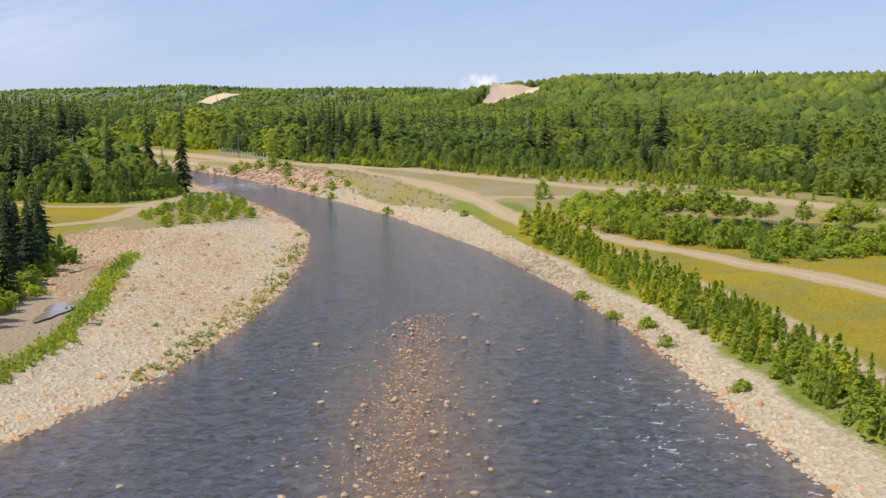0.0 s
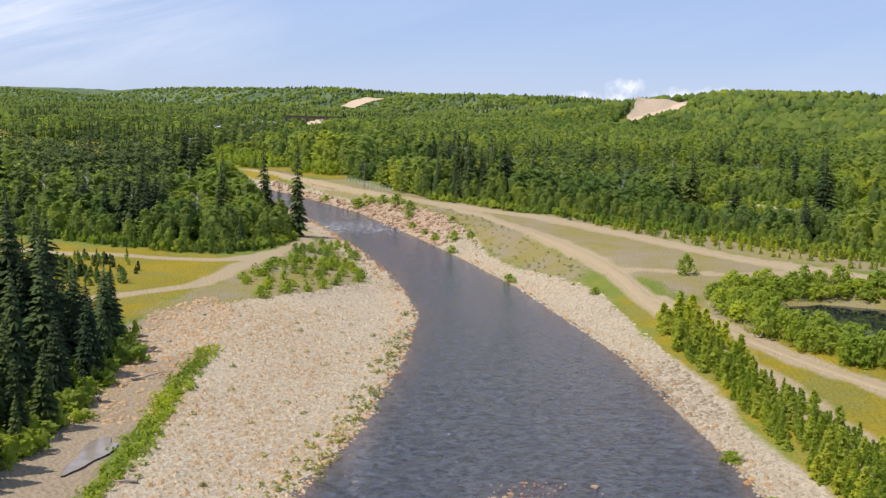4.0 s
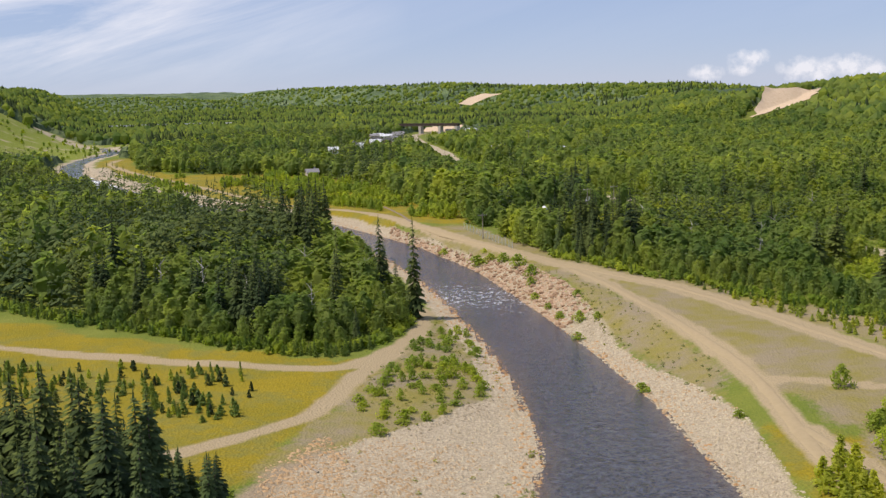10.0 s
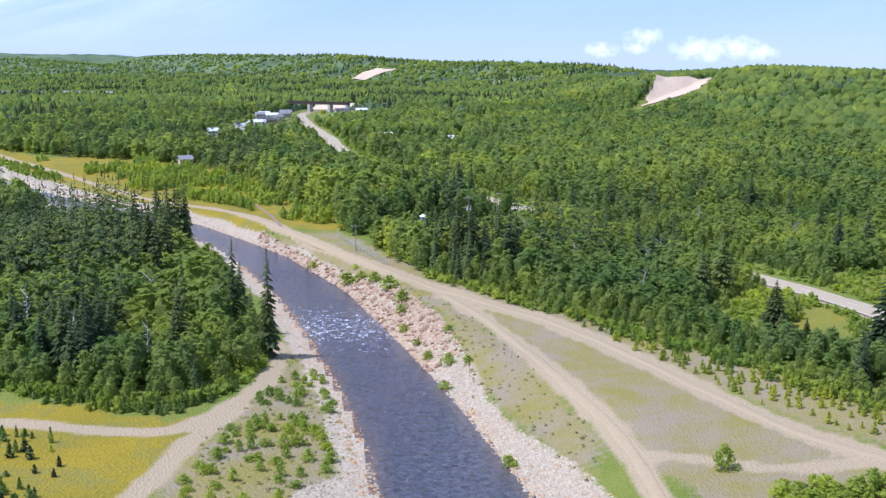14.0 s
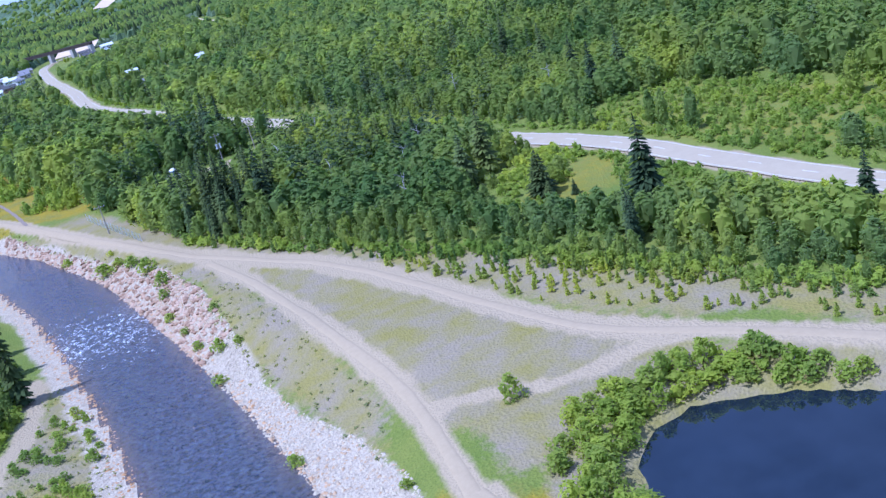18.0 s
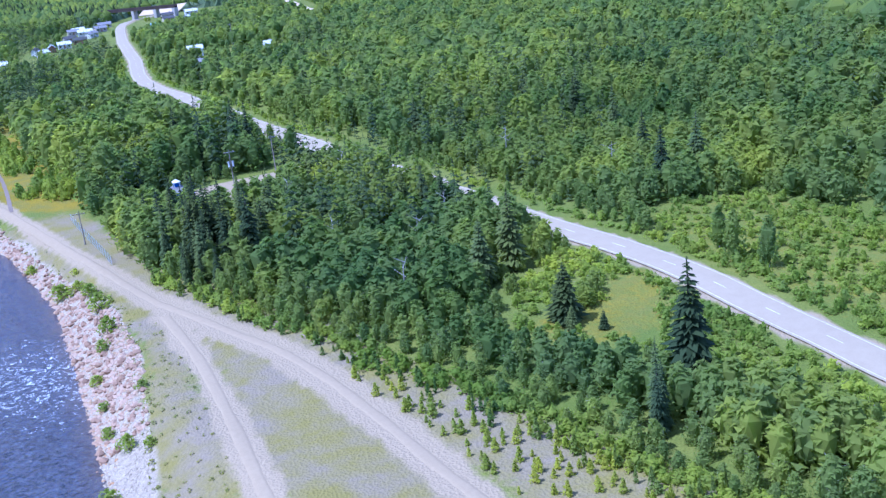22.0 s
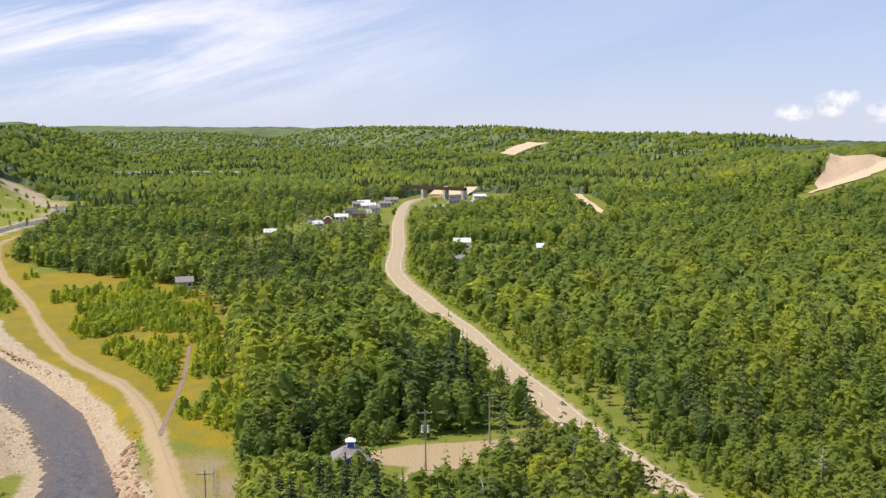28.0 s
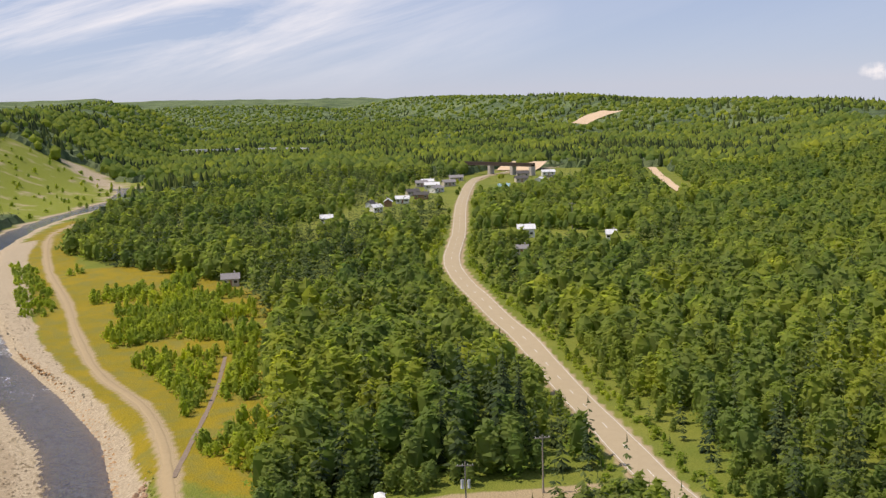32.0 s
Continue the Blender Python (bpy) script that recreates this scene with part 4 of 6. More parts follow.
woods("behind the front of the wood", tx[~single], ty[~single], hts[~single], is_spruce[~single], SPRUCE_LOW, LEAF_LOW)
mx, my = jitter_grid(-260, 330, -20, 620, 4.7)
keep = wooded(mx, my) & ~((mx > -75) & (mx < 150) & (my > 55) & (my < 345))
mx, my = mx[keep], my[keep]
msp = (vnoise(mx, my, 30) * 0.7 + RNG.random(len(mx)) * 0.5) > np.where(mx < -30, 0.52, 0.84)
mh = by_road(mx, my) * np.where(msp, RNG.uniform(8, 15, len(mx)), RNG.uniform(5.0, 11.0, len(mx))) * (0.85 + 0.3 * vnoise(mx, my, 40))
closer = (my < 430) & (mx > -70) & (mx < 190)
woods("on the valley floor", mx[closer], my[closer], mh[closer], msp[closer], SPRUCE_LOW, LEAF_LOW)
woods("on the far valley floor", mx[~closer], my[~closer], mh[~closer], msp[~closer], SPRUCE_FAR, LEAF_FAR)

fx, fy = jitter_grid(-420, 260, 560, 985, 6.4)
keep = wooded(fx, fy) & ((fx > -230) & (fy > 620) | (fx < -262) & (fy < 800))
fx, fy = fx[keep], fy[keep]
fsp = (vnoise(fx, fy, 40) * 0.7 + RNG.random(len(fx)) * 0.5) > np.where(fx < -20, 0.52, 0.84)
fh = np.where(fsp, RNG.uniform(9, 15, len(fx)), RNG.uniform(6, 11, len(fx))) * open_ground(fx, fy)
woods("round the village", fx, fy, fh, fsp, [spruce_crown(95 + s, 12.0, 3.0, 5, 5) for s in range(3)], [leaf_crown(98 + s, 10.0, 3.4, 14, 34, 0.9, 0.08, core=0.64) for s in range(4)])


# ---- far canopy: a skin of crowns over the woods that stay far off ----
def canopy(name, label, xs, ys, hi, seed, size=7.0):
    X, Y = np.meshgrid(xs, ys)
    x, y = X.ravel(), Y.ravel()
    g2 = np.random.default_rng(seed)
    x, y = x + g2.uniform(-0.3, 0.3, x.size) * np.gradient(X, axis=1).ravel(), y + g2.uniform(-0.3, 0.3, x.size) * np.gradient(Y, axis=0).ravel()
    ok = wooded(x, y) & hi(x, y)
    z = height(x, y)
    best, chance = np.full(x.size, 9.0), np.zeros(x.size)
    ci, cj = np.floor(x / size).astype(int), np.floor(y / size).astype(int)
    for di in (-1, 0, 1):
        for dj in (-1, 0, 1):
            a, b = ci + di, cj + dj
            d = np.hypot(x / size - a - 0.15 - 0.7 * _tab[a % 256, b % 256], y / size - b - 0.15 - 0.7 * _tab[b % 256, (a + 77) % 256])
            closer_one = d < best
            best, chance = np.where(closer_one, d, best), np.where(closer_one, _tab[(a * 3 + 11) % 256, (b * 5 + 31) % 256], chance)
    sp = (vnoise(x, y, 45) * 0.7 + chance * 0.5) > 0.80
    dome = np.sqrt(np.clip(1 - (best / 0.85) ** 2, 0, 1))
    full = (3.0 + dome * (3.2 + 2.6 * chance) * (0.7 + 0.6 * vnoise(x, y, 60)) + np.where(sp, 3.0 * dome ** 2, 0)) + g2.uniform(0, 0.9, x.size)
    top = z + full * 0.65 * open_ground(x, y)
    v = np.stack([x, y, np.where(ok, top, z - 1.5)], -1)
    i = np.arange(x.size).reshape(X.shape)
    q = np.stack([i[:-1, :-1], i[:-1, 1:], i[1:, 1:], i[1:, :-1]], -1).reshape(-1, 4)
    q = q[ok[q].any(1)]
    used, inv = np.unique(q.ravel(), return_inverse=True)
    tint = np.where(sp, 0.25 * chance, np.clip(0.35 + 0.35 * chance + 0.5 * (vnoise(x, y, 70) - 0.4), 0.3, 1))
    inv = inv.reshape(-1, 4)
    tris = np.vstack([inv[:, (0, 1, 2)], inv[:, (0, 2, 3)]])
    tagged(new(name, mesh_np(name, v[used], tris, M_canopy, False, tint=tint[used])), label, "forest", kind="stuff")


k = Mat("canopy", 0.8, 0.1)
tint = k.attr("tint")
cc = k.ramp(tint, (0.0, (0.06, 0.09, 0.05)), (0.3, (0.09, 0.13, 0.06)), (0.5, (0.13, 0.18, 0.075)), (0.7, (0.16, 0.20, 0.095)), (1.0, (0.20, 0.25, 0.09)))
cc = k.mix(k.math("MULTIPLY", k.ramp(k.noise(0.16, 6.0, 0.75), (0.4, (0, 0, 0)), (0.62, (1, 1, 1))), 0.75), cc, k.mix(1.0, cc, (0.5, 0.56, 0.55), "MULTIPLY"))
k.colour(cc)
k.bump(k.noise(0.8, 5.0, 0.7), 1.0, 1.2)
M_canopy = k.m


def outer(x0, x1, y0, y1):
    return lambda x, y: ~((x > x0) & (x < x1) & (y > y0) & (y < y1))


canopy("far_forest", "mixed green forest stretching across the valley", np.arange(-700, 720, 3.3), np.arange(300, 1280, 3.3), lambda x, y: outer(-262, 332, -25, 622)(x, y) & outer(-232, 262, 600, 987)(x, y), 3)
canopy("far_forest", "forest on the slope beside the road", np.arange(325, 760, 4.5), np.arange(-100, 305, 4.5), outer(-262, 332, -25, 622), 4)
canopy("distant_forest", "forested hills at the end of the valley", axis(-3800, -700, 700, 3800, 11.0, 1.03), axis(1270, 1270, 1700, 4850, 9.0, 1.02), lambda x, y: y > 1270, 5, 21.0)
canopy("distant_forest", "forested plateau above the valley side", np.arange(750, 2400, 16.0), np.arange(-100, 1290, 16.0), lambda x, y: x > 750, 6, 30.0)
canopy("distant_forest", "forested hills beyond the river bend", np.arange(-2400, -690, 14.0), np.arange(300, 1290, 14.0), lambda x, y: x < -690, 8, 26.0)


# single crowns standing out of the far canopy
def low_cone(sides, h, r, bulge):
    a = np.arange(sides) / sides * 2 * np.pi
    ring = np.stack([r * np.cos(a), r * np.sin(a), np.full(sides, h * bulge)], -1)
    v = np.vstack([ring, [(0, 0, h)], [(0, 0, -0.2 * h)]])
    f = [(i, (i + 1) % sides, sides) for i in range(sides)] + [((i + 1) % sides, i, sides + 1) for i in range(sides)]
    return v, np.array(f)


def far_crowns(label, x0, x1, y0, y1, step, spruces):
    xs, ys = jitter_grid(x0, x1, y0, y1, step)
    m = wooded(xs, ys)
    xs, ys = xs[m], ys[m]
    sp = (vnoise(xs, ys, 60) * 0.7 + RNG.random(len(xs)) * 0.5) > spruces
    for nm, mm, mat, form in (("spruce_wood", sp, M_spruce_s, low_cone(5, 1.0, 0.26, 0.15)), ("broadleaf_wood", ~sp, M_leaf_s, (ICO_V * (1 + np.random.default_rng(31).normal(0, 0.12, (12, 1))) * (0.44, 0.44, 0.52) + (0, 0, 0.5), ICO_F))):
        n = int(mm.sum())
        hs = RNG.uniform(9, 15, n) if nm[0] == "s" else RNG.uniform(7, 12, n)
        hs = hs * open_ground(xs[mm], ys[mm])
        v, f, t = scatter([form], xs[mm], ys[mm], height(xs[mm], ys[mm]), np.stack([hs, hs], -1), RNG.uniform(0, 6.28, n), np.zeros(n, int))
        tagged(new(nm, mesh_np(nm, v, f, mat, False, tint=t)), ("dark spruce tops " if nm[0] == "s" else "green crowns ") + label, "forest", kind="stuff")


far_crowns("in the far valley woods", -560, 330, 987, 1500, 8.0, 0.74)
far_crowns("of the distant valley woods", -700, 420, 1500, 2300, 13.0, 0.76)
far_crowns("of the distant hills", -1300, 500, 2300, 3400, 24.0, 0.8)
far_crowns("on the wooded valley side", 262, 620, 330, 1300, 8.5, 0.92)
far_crowns("beyond the river bend", -620, -420, 560, 987, 8.0, 0.7)
far_crowns("behind the river bend", -420, -232, 800, 987, 8.0, 0.7)

# ---- named trees that stand out ----
for x, y, h, wd, note in ((-8, 217, 20.5, 2.9, "tall dark spruce at the tip of the wood by the river"), (-16, 233, 19, 2.7, "tall dark spruce behind the tip of the wood"), (-24, 222, 17, 2.6, ""), (94, 189, 16, 4.4, "broad dark spruce standing alone in the clearing"), (79, 235, 11.5, 3.6, "broad dark spruce at the edge of the clearing"), (85.5, 241, 14, 3.8, ""), (80.5, 273, 11.5, 2.6, ""), (78.5, 283, 10.5, 2.4, ""), (86.3, 214.5, 9, 3.8, "broad blue-green spruce among bushes in the clearing"), (86.3, 211.5, 3.6, 1.5, ""), (90.2, 209.3, 3.0, 1.1, "small young spruce alone in the yellow clearing"), (42, 368, 16, 3.3, "tall dark spruce behind the hut's parking lot"), (132, 346, 13, 3.0, ""), (133, 319, 14, 3.2, ""), (126, 273, 13, 3.0, ""), (135, 276, 14, 3.2, ""), (74, 281, 11, 2.6, ""), (25, 388, 13, 2.8, ""), (-20, 424, 12, 2.6, ""), (68, 424, 11, 2.6, ""), (91, 361, 11, 2.6, ""), (129, 290, 13, 3.0, ""), (138, 362, 12, 2.8, ""), (46, 274, 11, 2.6, ""), (33, 350, 13, 2.0, ""), (41, 372, 13, 2.2, ""), (45.5, 362, 16, 2.4, ""), (112.5, 161, 9, 2.3, "spruce on the verge of the road")):
    tree("spruce", x, y, h, wd, x, note or None)
for x, y, h in ((23, 292, 11), (26, 287, 12), (29, 280, 13), (31, 285, 12), (34, 276, 13), (36, 281, 14), (39, 274, 12), (42, 277, 13), (45, 272, 11), (47, 278, 12), (33, 291, 13), (38, 287, 12), (42, 284, 13), (28, 297, 12), (48, 285, 11)):
    tree("spruce", x, y, h * 1.1, 3.0, x + y, "dark spruce in the tight row below the hut")
for x, y, h, wd in ((90.5, 219, 4.5, 2.6), (93.5, 223, 4, 2.2), (118.5, 227, 9, 2.6), (121.5, 221, 9, 2.4), (119, 233, 8, 2.3), (128, 183, 6.5, 3.4), (131, 188, 5, 2.6), (148, 208, 9, 2.8)):
    tree("leaf", x, y, h, wd, x, "rounded green tree standing in the grassy clearing")

# bare dead trees that show pale among the leaves
for x, y, h in ((-27, 204, 10), (-40, 208, 11), (-19, 228, 11), (-52, 222, 12), (-33, 238, 12), (-62, 226, 11), (66, 232, 9), (58, 262, 9), (72, 252, 9.5), (52, 296, 9), (80, 268, 9), (118, 280, 10), (66, 318, 9), (104, 312, 10)):
    e = new("dead_tree")
    e.location, e.scale, e.rotation_euler = (x, y, hgt(x, y) - 0.05), (h / 8, h / 8, h / 9), (0, 0, x)
    part("trunk", leaf_trunk[int(h) % 3], e)
    tagged(e, "bare grey dead tree standing in the wood", "tree", "dead trees of the valley wood")

# ---- bushes and young trees ----
BUSHES = [leaf_crown(80 + s, 2.0, 1.5, 9, 300, 0.15, 0.06, 0.4) for s in range(5)]
bush_me = [mesh_np("foliage", v, f, M_shrub) for v, f in BUSHES]


def stems(seed):
    V, F, c = [], [], 0
    for i in range(5):
        v, f = cone_trunk(1.4, 0.035, 0.01, 3, 0.03, seed + i, 3)
        m = np.array(Euler((radians(24), 0, i * 1.26)).to_matrix())
        V.append(v @ m.T)
        F.append(f + c)
        c += len(v)
    return np.vstack(V), np.vstack(F)


stem_me = [mesh_np("stem", *stems(s), M_bark) for s in (3, 9)]
YOUNG = [leaf_crown(120 + s, 2.0, 0.95, 26, 190, 0.14, 0.02, 1.1) for s in range(4)]
young_me = [mesh_np("crown", v, f, M_young) for v, f in YOUNG]
young_dark_me = [mesh_np("crown", v, f, M_spruce) for v, f in YOUNG]
young_trunk = mesh_np("trunk", *cone_trunk(1.9, 0.045, 0.01, 5, 0.01, 4), M_bark)
made = [0]


def bush(x, y, h, w, label, group):
    e = new("bush")
    made[0] += 1
    e.location, e.scale, e.rotation_euler = (x, y, hgt(x, y) - 0.05), (w / 1.3, w / 1.3, h / 2.0), (0, 0, x * 7)
    part("stem", stem_me[made[0] % 2], e)
    part("foliage", bush_me[made[0] % 5], e)
    return tagged(e, label, "bush", group)


def young(x, y, h, label, group, dark=False):
    e = new("young_spruce")
    made[0] += 1
    e.location, e.scale, e.rotation_euler = (x, y, hgt(x, y) - 0.03), (h / 2.0 * (0.95 + 0.4 * RNG.random()),) * 2 + (h / 2.0,), (0, 0, x * 5)
    part("trunk", young_trunk, e)
    part("crown", (young_dark_me if dark else young_me)[made[0] % 4], e)
    return tagged(e, label, "tree", group)


def within(poly, step, keep_part=1.0):
    px, py = [p[0] for p in poly], [p[1] for p in poly]
    x, y = jitter_grid(min(px), max(px), min(py), max(py), step)
    m = inside(x, y, poly) & (RNG.random(len(x)) < keep_part) & (signed(x, y, RIVER) > 1.0) & (signed(x, y, POND) > 0.6)
    return x[m], y[m]


for x, y, h, w in ((6, 280, 3.2, 2.5), (12.5, 272, 2.8, 1.7), (15.5, 262, 3.6, 2.0), (18, 250, 3.2, 1.5), (17.5, 244, 2.4, 1.3), (17.5, 233, 1.9, 1.2), (21, 214, 1.8, 1.1), (24.2, 208, 2.6, 1.3), (27.4, 205.5, 1.5, 0.9), (22.6, 197, 1.8, 1.2), (28.4, 163, 1.8, 1.2), (19.5, 223, 1.5, 1.1), (9.5, 279, 2.2, 1.4), (-3, 301, 2.2, 1.3), (8, 287, 1.5, 0.9), (25.5, 222, 1.6, 1.0), (32.6, 76, 1.0, 1.0), (31.8, 66, 0.9, 0.9), (33, 61, 1.2, 0.9), (31.5, 54, 1.2, 0.8), (30.5, 40, 1.0, 0.9), (38.5, 146, 1.3, 0.9)):
    bush(x, y, h * 0.9, w * 1.35, "green willow bush among the riprap stones of the bank", "bushes of the stony bank")
xs, ys = within([(-11, 139), (-3, 149), (5, 162), (5, 185), (2, 206), (-3, 214), (-6, 196), (-12, 176), (-15, 158)], 2.6, 0.72)
for x, y in zip(xs, ys):
    bush(x, y, RNG.uniform(0.7, 2.0), RNG.uniform(0.8, 1.6), "green willow bush on the gravel bar", "bushes of the gravel bar")
xs, ys = jitter_grid(44, 112, 74, 162, 2.4)
m = signed(xs, ys, POND)
m = (m > 0.5) & (m < np.where(xs < 62, 8.0, 6.0)) & (seg_dist(xs, ys, SIDE_TRACK) > 4) & (seg_dist(xs, ys, MAIN_TRACK) > 4) & (seg_dist(xs, ys, LINK_TRACK) > 3)
xs, ys = xs[m], ys[m]
for x, y in zip(xs, ys):
    bush(x, y, RNG.uniform(2.6, 4.2) if x < 66 and y < 125 or y < 96 else RNG.uniform(1.7, 3.3), RNG.uniform(1.6, 2.5), "dense rounded alder bush ringing the pond", "bushes round the pond")
bush(54.3, 152, 3.4, 1.9, "single round alder bush by the track fork", "bushes round the pond")
belt = [(28.8, 12), (31.8, 30), (34.3, 45), (36.4, 62), (38.2, 84), (40, 112), (44.5, 113), (43.8, 96), (43.3, 75), (42.5, 62), (39.5, 46), (37.6, 30), (35, 12)]
xs, ys = within(belt, 1.6, 0.75)
for j, (x, y) in enumerate(zip(xs, ys)):
    young(x, y, RNG.uniform(1.0, 2.7), "bright green young spruce on the sandy bank", "young spruces of the bank")
xs, ys = within([(39, 108), (45, 104), (47, 122), (44, 128), (40, 120)], 2.0, 0.8)
for x, y in zip(xs, ys):
    young(x, y, RNG.uniform(2.2, 4.0), "bright green young spruce beside the meadow track", "young spruces of the bank")
xs, ys = within([(53, 220), (56, 203), (62, 187), (68, 172), (79, 155), (90, 141), (100, 128), (106, 130), (97, 142), (89, 155), (81, 169), (73, 188), (68, 197), (61, 208)], 2.0, 0.62)
for x, y in zip(xs, ys):
    young(x, y, RNG.uniform(0.9, 2.1), "planted young spruce in bare sandy ground", "planted young spruces")
xs, ys = within([(-80, 183), (-58, 180), (-36, 174), (-24, 158), (-33, 148), (-50, 152), (-66, 163), (-84, 172)], 2.8, 0.42)
for x, y in zip(xs, ys):
    young(x, y, RNG.uniform(0.7, 2.1), "small young spruce in the yellow meadow", "young spruces of the meadow", RNG.random() < 0.45)


def joined_plants(name, label, xs, ys, hs, ws, forms, mat, ref):
    sz = np.stack([ws / ref[0], hs / ref[1]], -1)
    v, f, t = scatter(forms, xs, ys, height(xs, ys) - 0.05, sz, RNG.uniform(0, 6.28, len(xs)), RNG.integers(0, len(forms), len(xs)))
    return tagged(new(name, mesh_np(name, v, f, mat, False, tint=t)), label, "shrubs", kind="stuff")


# shrubs too many to count: pond side thicket, meadow growth, wood fringe, verges
THIN = [leaf_crown(150 + s, 2.0, 1.3, 7, 64, 0.24, 0.05, 0.45, 0.4) for s in range(4)]
xs, ys = within([(58, 84), (64, 108), (60, 138), (64, 172), (72, 172), (78, 150), (86, 140), (80, 100), (74, 84)], 2.2, 0.9)
m = seg_dist(xs, ys, MAIN_TRACK) > 3.5
m &= seg_dist(xs, ys, LINK_TRACK) > 3.0
m &= (signed(xs, ys, POND) > 1) & (ys < 146)
joined_plants("thicket", "low green willow thicket beside the pond", xs[m], ys[m], RNG.uniform(1.0, 2.1, m.sum()), RNG.uniform(1.2, 2.0, m.sum()), THIN, M_shrub_s, (1.3, 2.0))
xs, ys = within(FAR_MEADOW, 2.3, 0.75)
m = (seg_dist(xs, ys, FOOT_TRAIL) > 1.8) & (vnoise(xs, ys, 14) > 0.47)
m &= seg_dist(xs, ys, MAIN_TRACK) > 6
joined_plants("meadow_shrubs", "light green saplings scattered in the yellow meadow", xs[m], ys[m], RNG.uniform(1.4, 5.2, m.sum()), RNG.uniform(1.2, 2.6, m.sum()), THIN, M_shrub_s, (1.3, 2.0))
xs, ys = within([(-184, 572), (-170, 566), (-111, 482), (-121, 474)], 2.6, 0.7)
joined_plants("gravel_shrubs", "green shrubs growing on the far gravel bank", xs, ys, RNG.uniform(1.2, 3.2, len(xs)), RNG.uniform(1.0, 2.0, len(xs)), THIN, M_shrub_s, (1.3, 2.0))
spots = [within(poly, 2.2, 0.6) for poly in ([(-92, 399), (-83, 399), (-70, 378), (-78, 378)], [(-70, 370), (-62, 366), (-56, 358), (-60, 357)])]
xs, ys = np.concatenate([q[0] for q in spots]), np.concatenate([q[1] for q in spots])
joined_plants("gravel_shrubs", "low green shrubs on the gravel across the river", xs, ys, RNG.uniform(0.7, 1.8, len(xs)), RNG.uniform(0.9, 1.8, len(xs)), THIN, M_shrub_s, (1.3, 2.0))
fr = smooth(EDGE_RIGHT[1:12], 1.2)
fr = np.vstack([fr + RNG.normal(0, 1.1, fr.shape) for _ in range(3)])
fl = smooth(LEFT_WOOD[1:9], 1.2)
fl = np.vstack([fl + RNG.normal(0, 1.2, fl.shape) for _ in range(3)])
fg = smooth(GROVE[1:8], 0.9)
fg = np.vstack([fg + RNG.normal(0, 1.2, fg.shape) + (-1.0, 0) for _ in range(4)])
thick = np.stack(within(CLEARING, 1.7, 0.85), -1)
thick = thick[signed(thick[:, 0], thick[:, 1], GLADE) > RNG.uniform(-3, 3, len(thick))]
vs = np.vstack([np.stack(within(VERGE, 1.8, 0.65), -1), thick])
rd = smooth(ROAD, 2.0)
dr = np.gradient(rd, axis=0)
sd = np.stack([dr[:, 1], -dr[:, 0]], -1) / np.hypot(dr[:, 0], dr[:, 1])[:, None]
rd = np.vstack([rd + sd * RNG.uniform(5.6, 8.5, (len(rd), 1)), rd - sd * RNG.uniform(5.6, 8.5, (len(rd), 1))])
rd = rd[(rd[:, 1] > 100) & (rd[:, 1] < 640)]
al = np.vstack([fr, fl, fg, vs, rd])
al = al[(signed(al[:, 0], al[:, 1], RIVER) > 4) & (seg_dist(al[:, 0], al[:, 1], LEFT_TRACK) > 2.5) & (seg_dist(al[:, 0], al[:, 1], MAIN_TRACK) > 3.5) & (seg_dist(al[:, 0], al[:, 1], ROAD) > 5.4)]
joined_plants("undergrowth", "leafy undergrowth along the wood's edge and road verge", al[:, 0], al[:, 1], RNG.uniform(0.7, 2.2, len(al)), RNG.uniform(0.8, 1.8, len(al)), THIN, M_shrub_s, (1.3, 2.0))

xs, ys = within([(-84, 184), (-58, 181), (-36, 175), (-23, 158), (-33, 146), (-50, 150), (-66, 161), (-88, 172)], 1.9, 0.7)
m = (vnoise(xs, ys, 9) > 0.36) & (seg_dist(xs, ys, FIELD_TRACK) > 2.5) & (seg_dist(xs, ys, LEFT_TRACK) > 2.5)
joined_plants("meadow_saplings", "clumps of small conifers in the yellow meadow", xs[m], ys[m], RNG.uniform(0.8, 2.7, m.sum()), RNG.uniform(0.5, 1.2, m.sum()), YOUNG, M_young_s, (0.85, 2.0))

xs, ys = within(belt, 1.0, 0.7)
joined_plants("bank_saplings", "bright green conifer saplings crowding the sandy bank", xs, ys, RNG.uniform(0.7, 2.5, len(xs)), RNG.uniform(0.45, 1.05, len(xs)), YOUNG, M_shrub_s, (0.85, 2.0))

# small conifers seeding out from the foot of the woods
sf = np.vstack([smooth(LEFT_WOOD[1:9], 0.9) + RNG.normal(0, 1.3, smooth(LEFT_WOOD[1:9], 0.9).shape) + (1.0, -2.2) for _ in range(2)] + [smooth(EDGE_RIGHT[1:12], 1.3) + RNG.normal(0, 1.2, smooth(EDGE_RIGHT[1:12], 1.3).shape) + (-1.6, -1.2) for _ in range(1)])
sf = sf[(seg_dist(sf[:, 0], sf[:, 1], LEFT_TRACK) > 2.5) & (seg_dist(sf[:, 0], sf[:, 1], MAIN_TRACK) > 3.5) & (signed(sf[:, 0], sf[:, 1], RIVER) > 5)]
joined_plants("saplings", "small green conifer saplings at the foot of the wood", sf[:, 0], sf[:, 1], RNG.uniform(0.8, 3.0, len(sf)), RNG.uniform(0.4, 1.1, len(sf)), YOUNG, M_young_s, (0.85, 2.0))

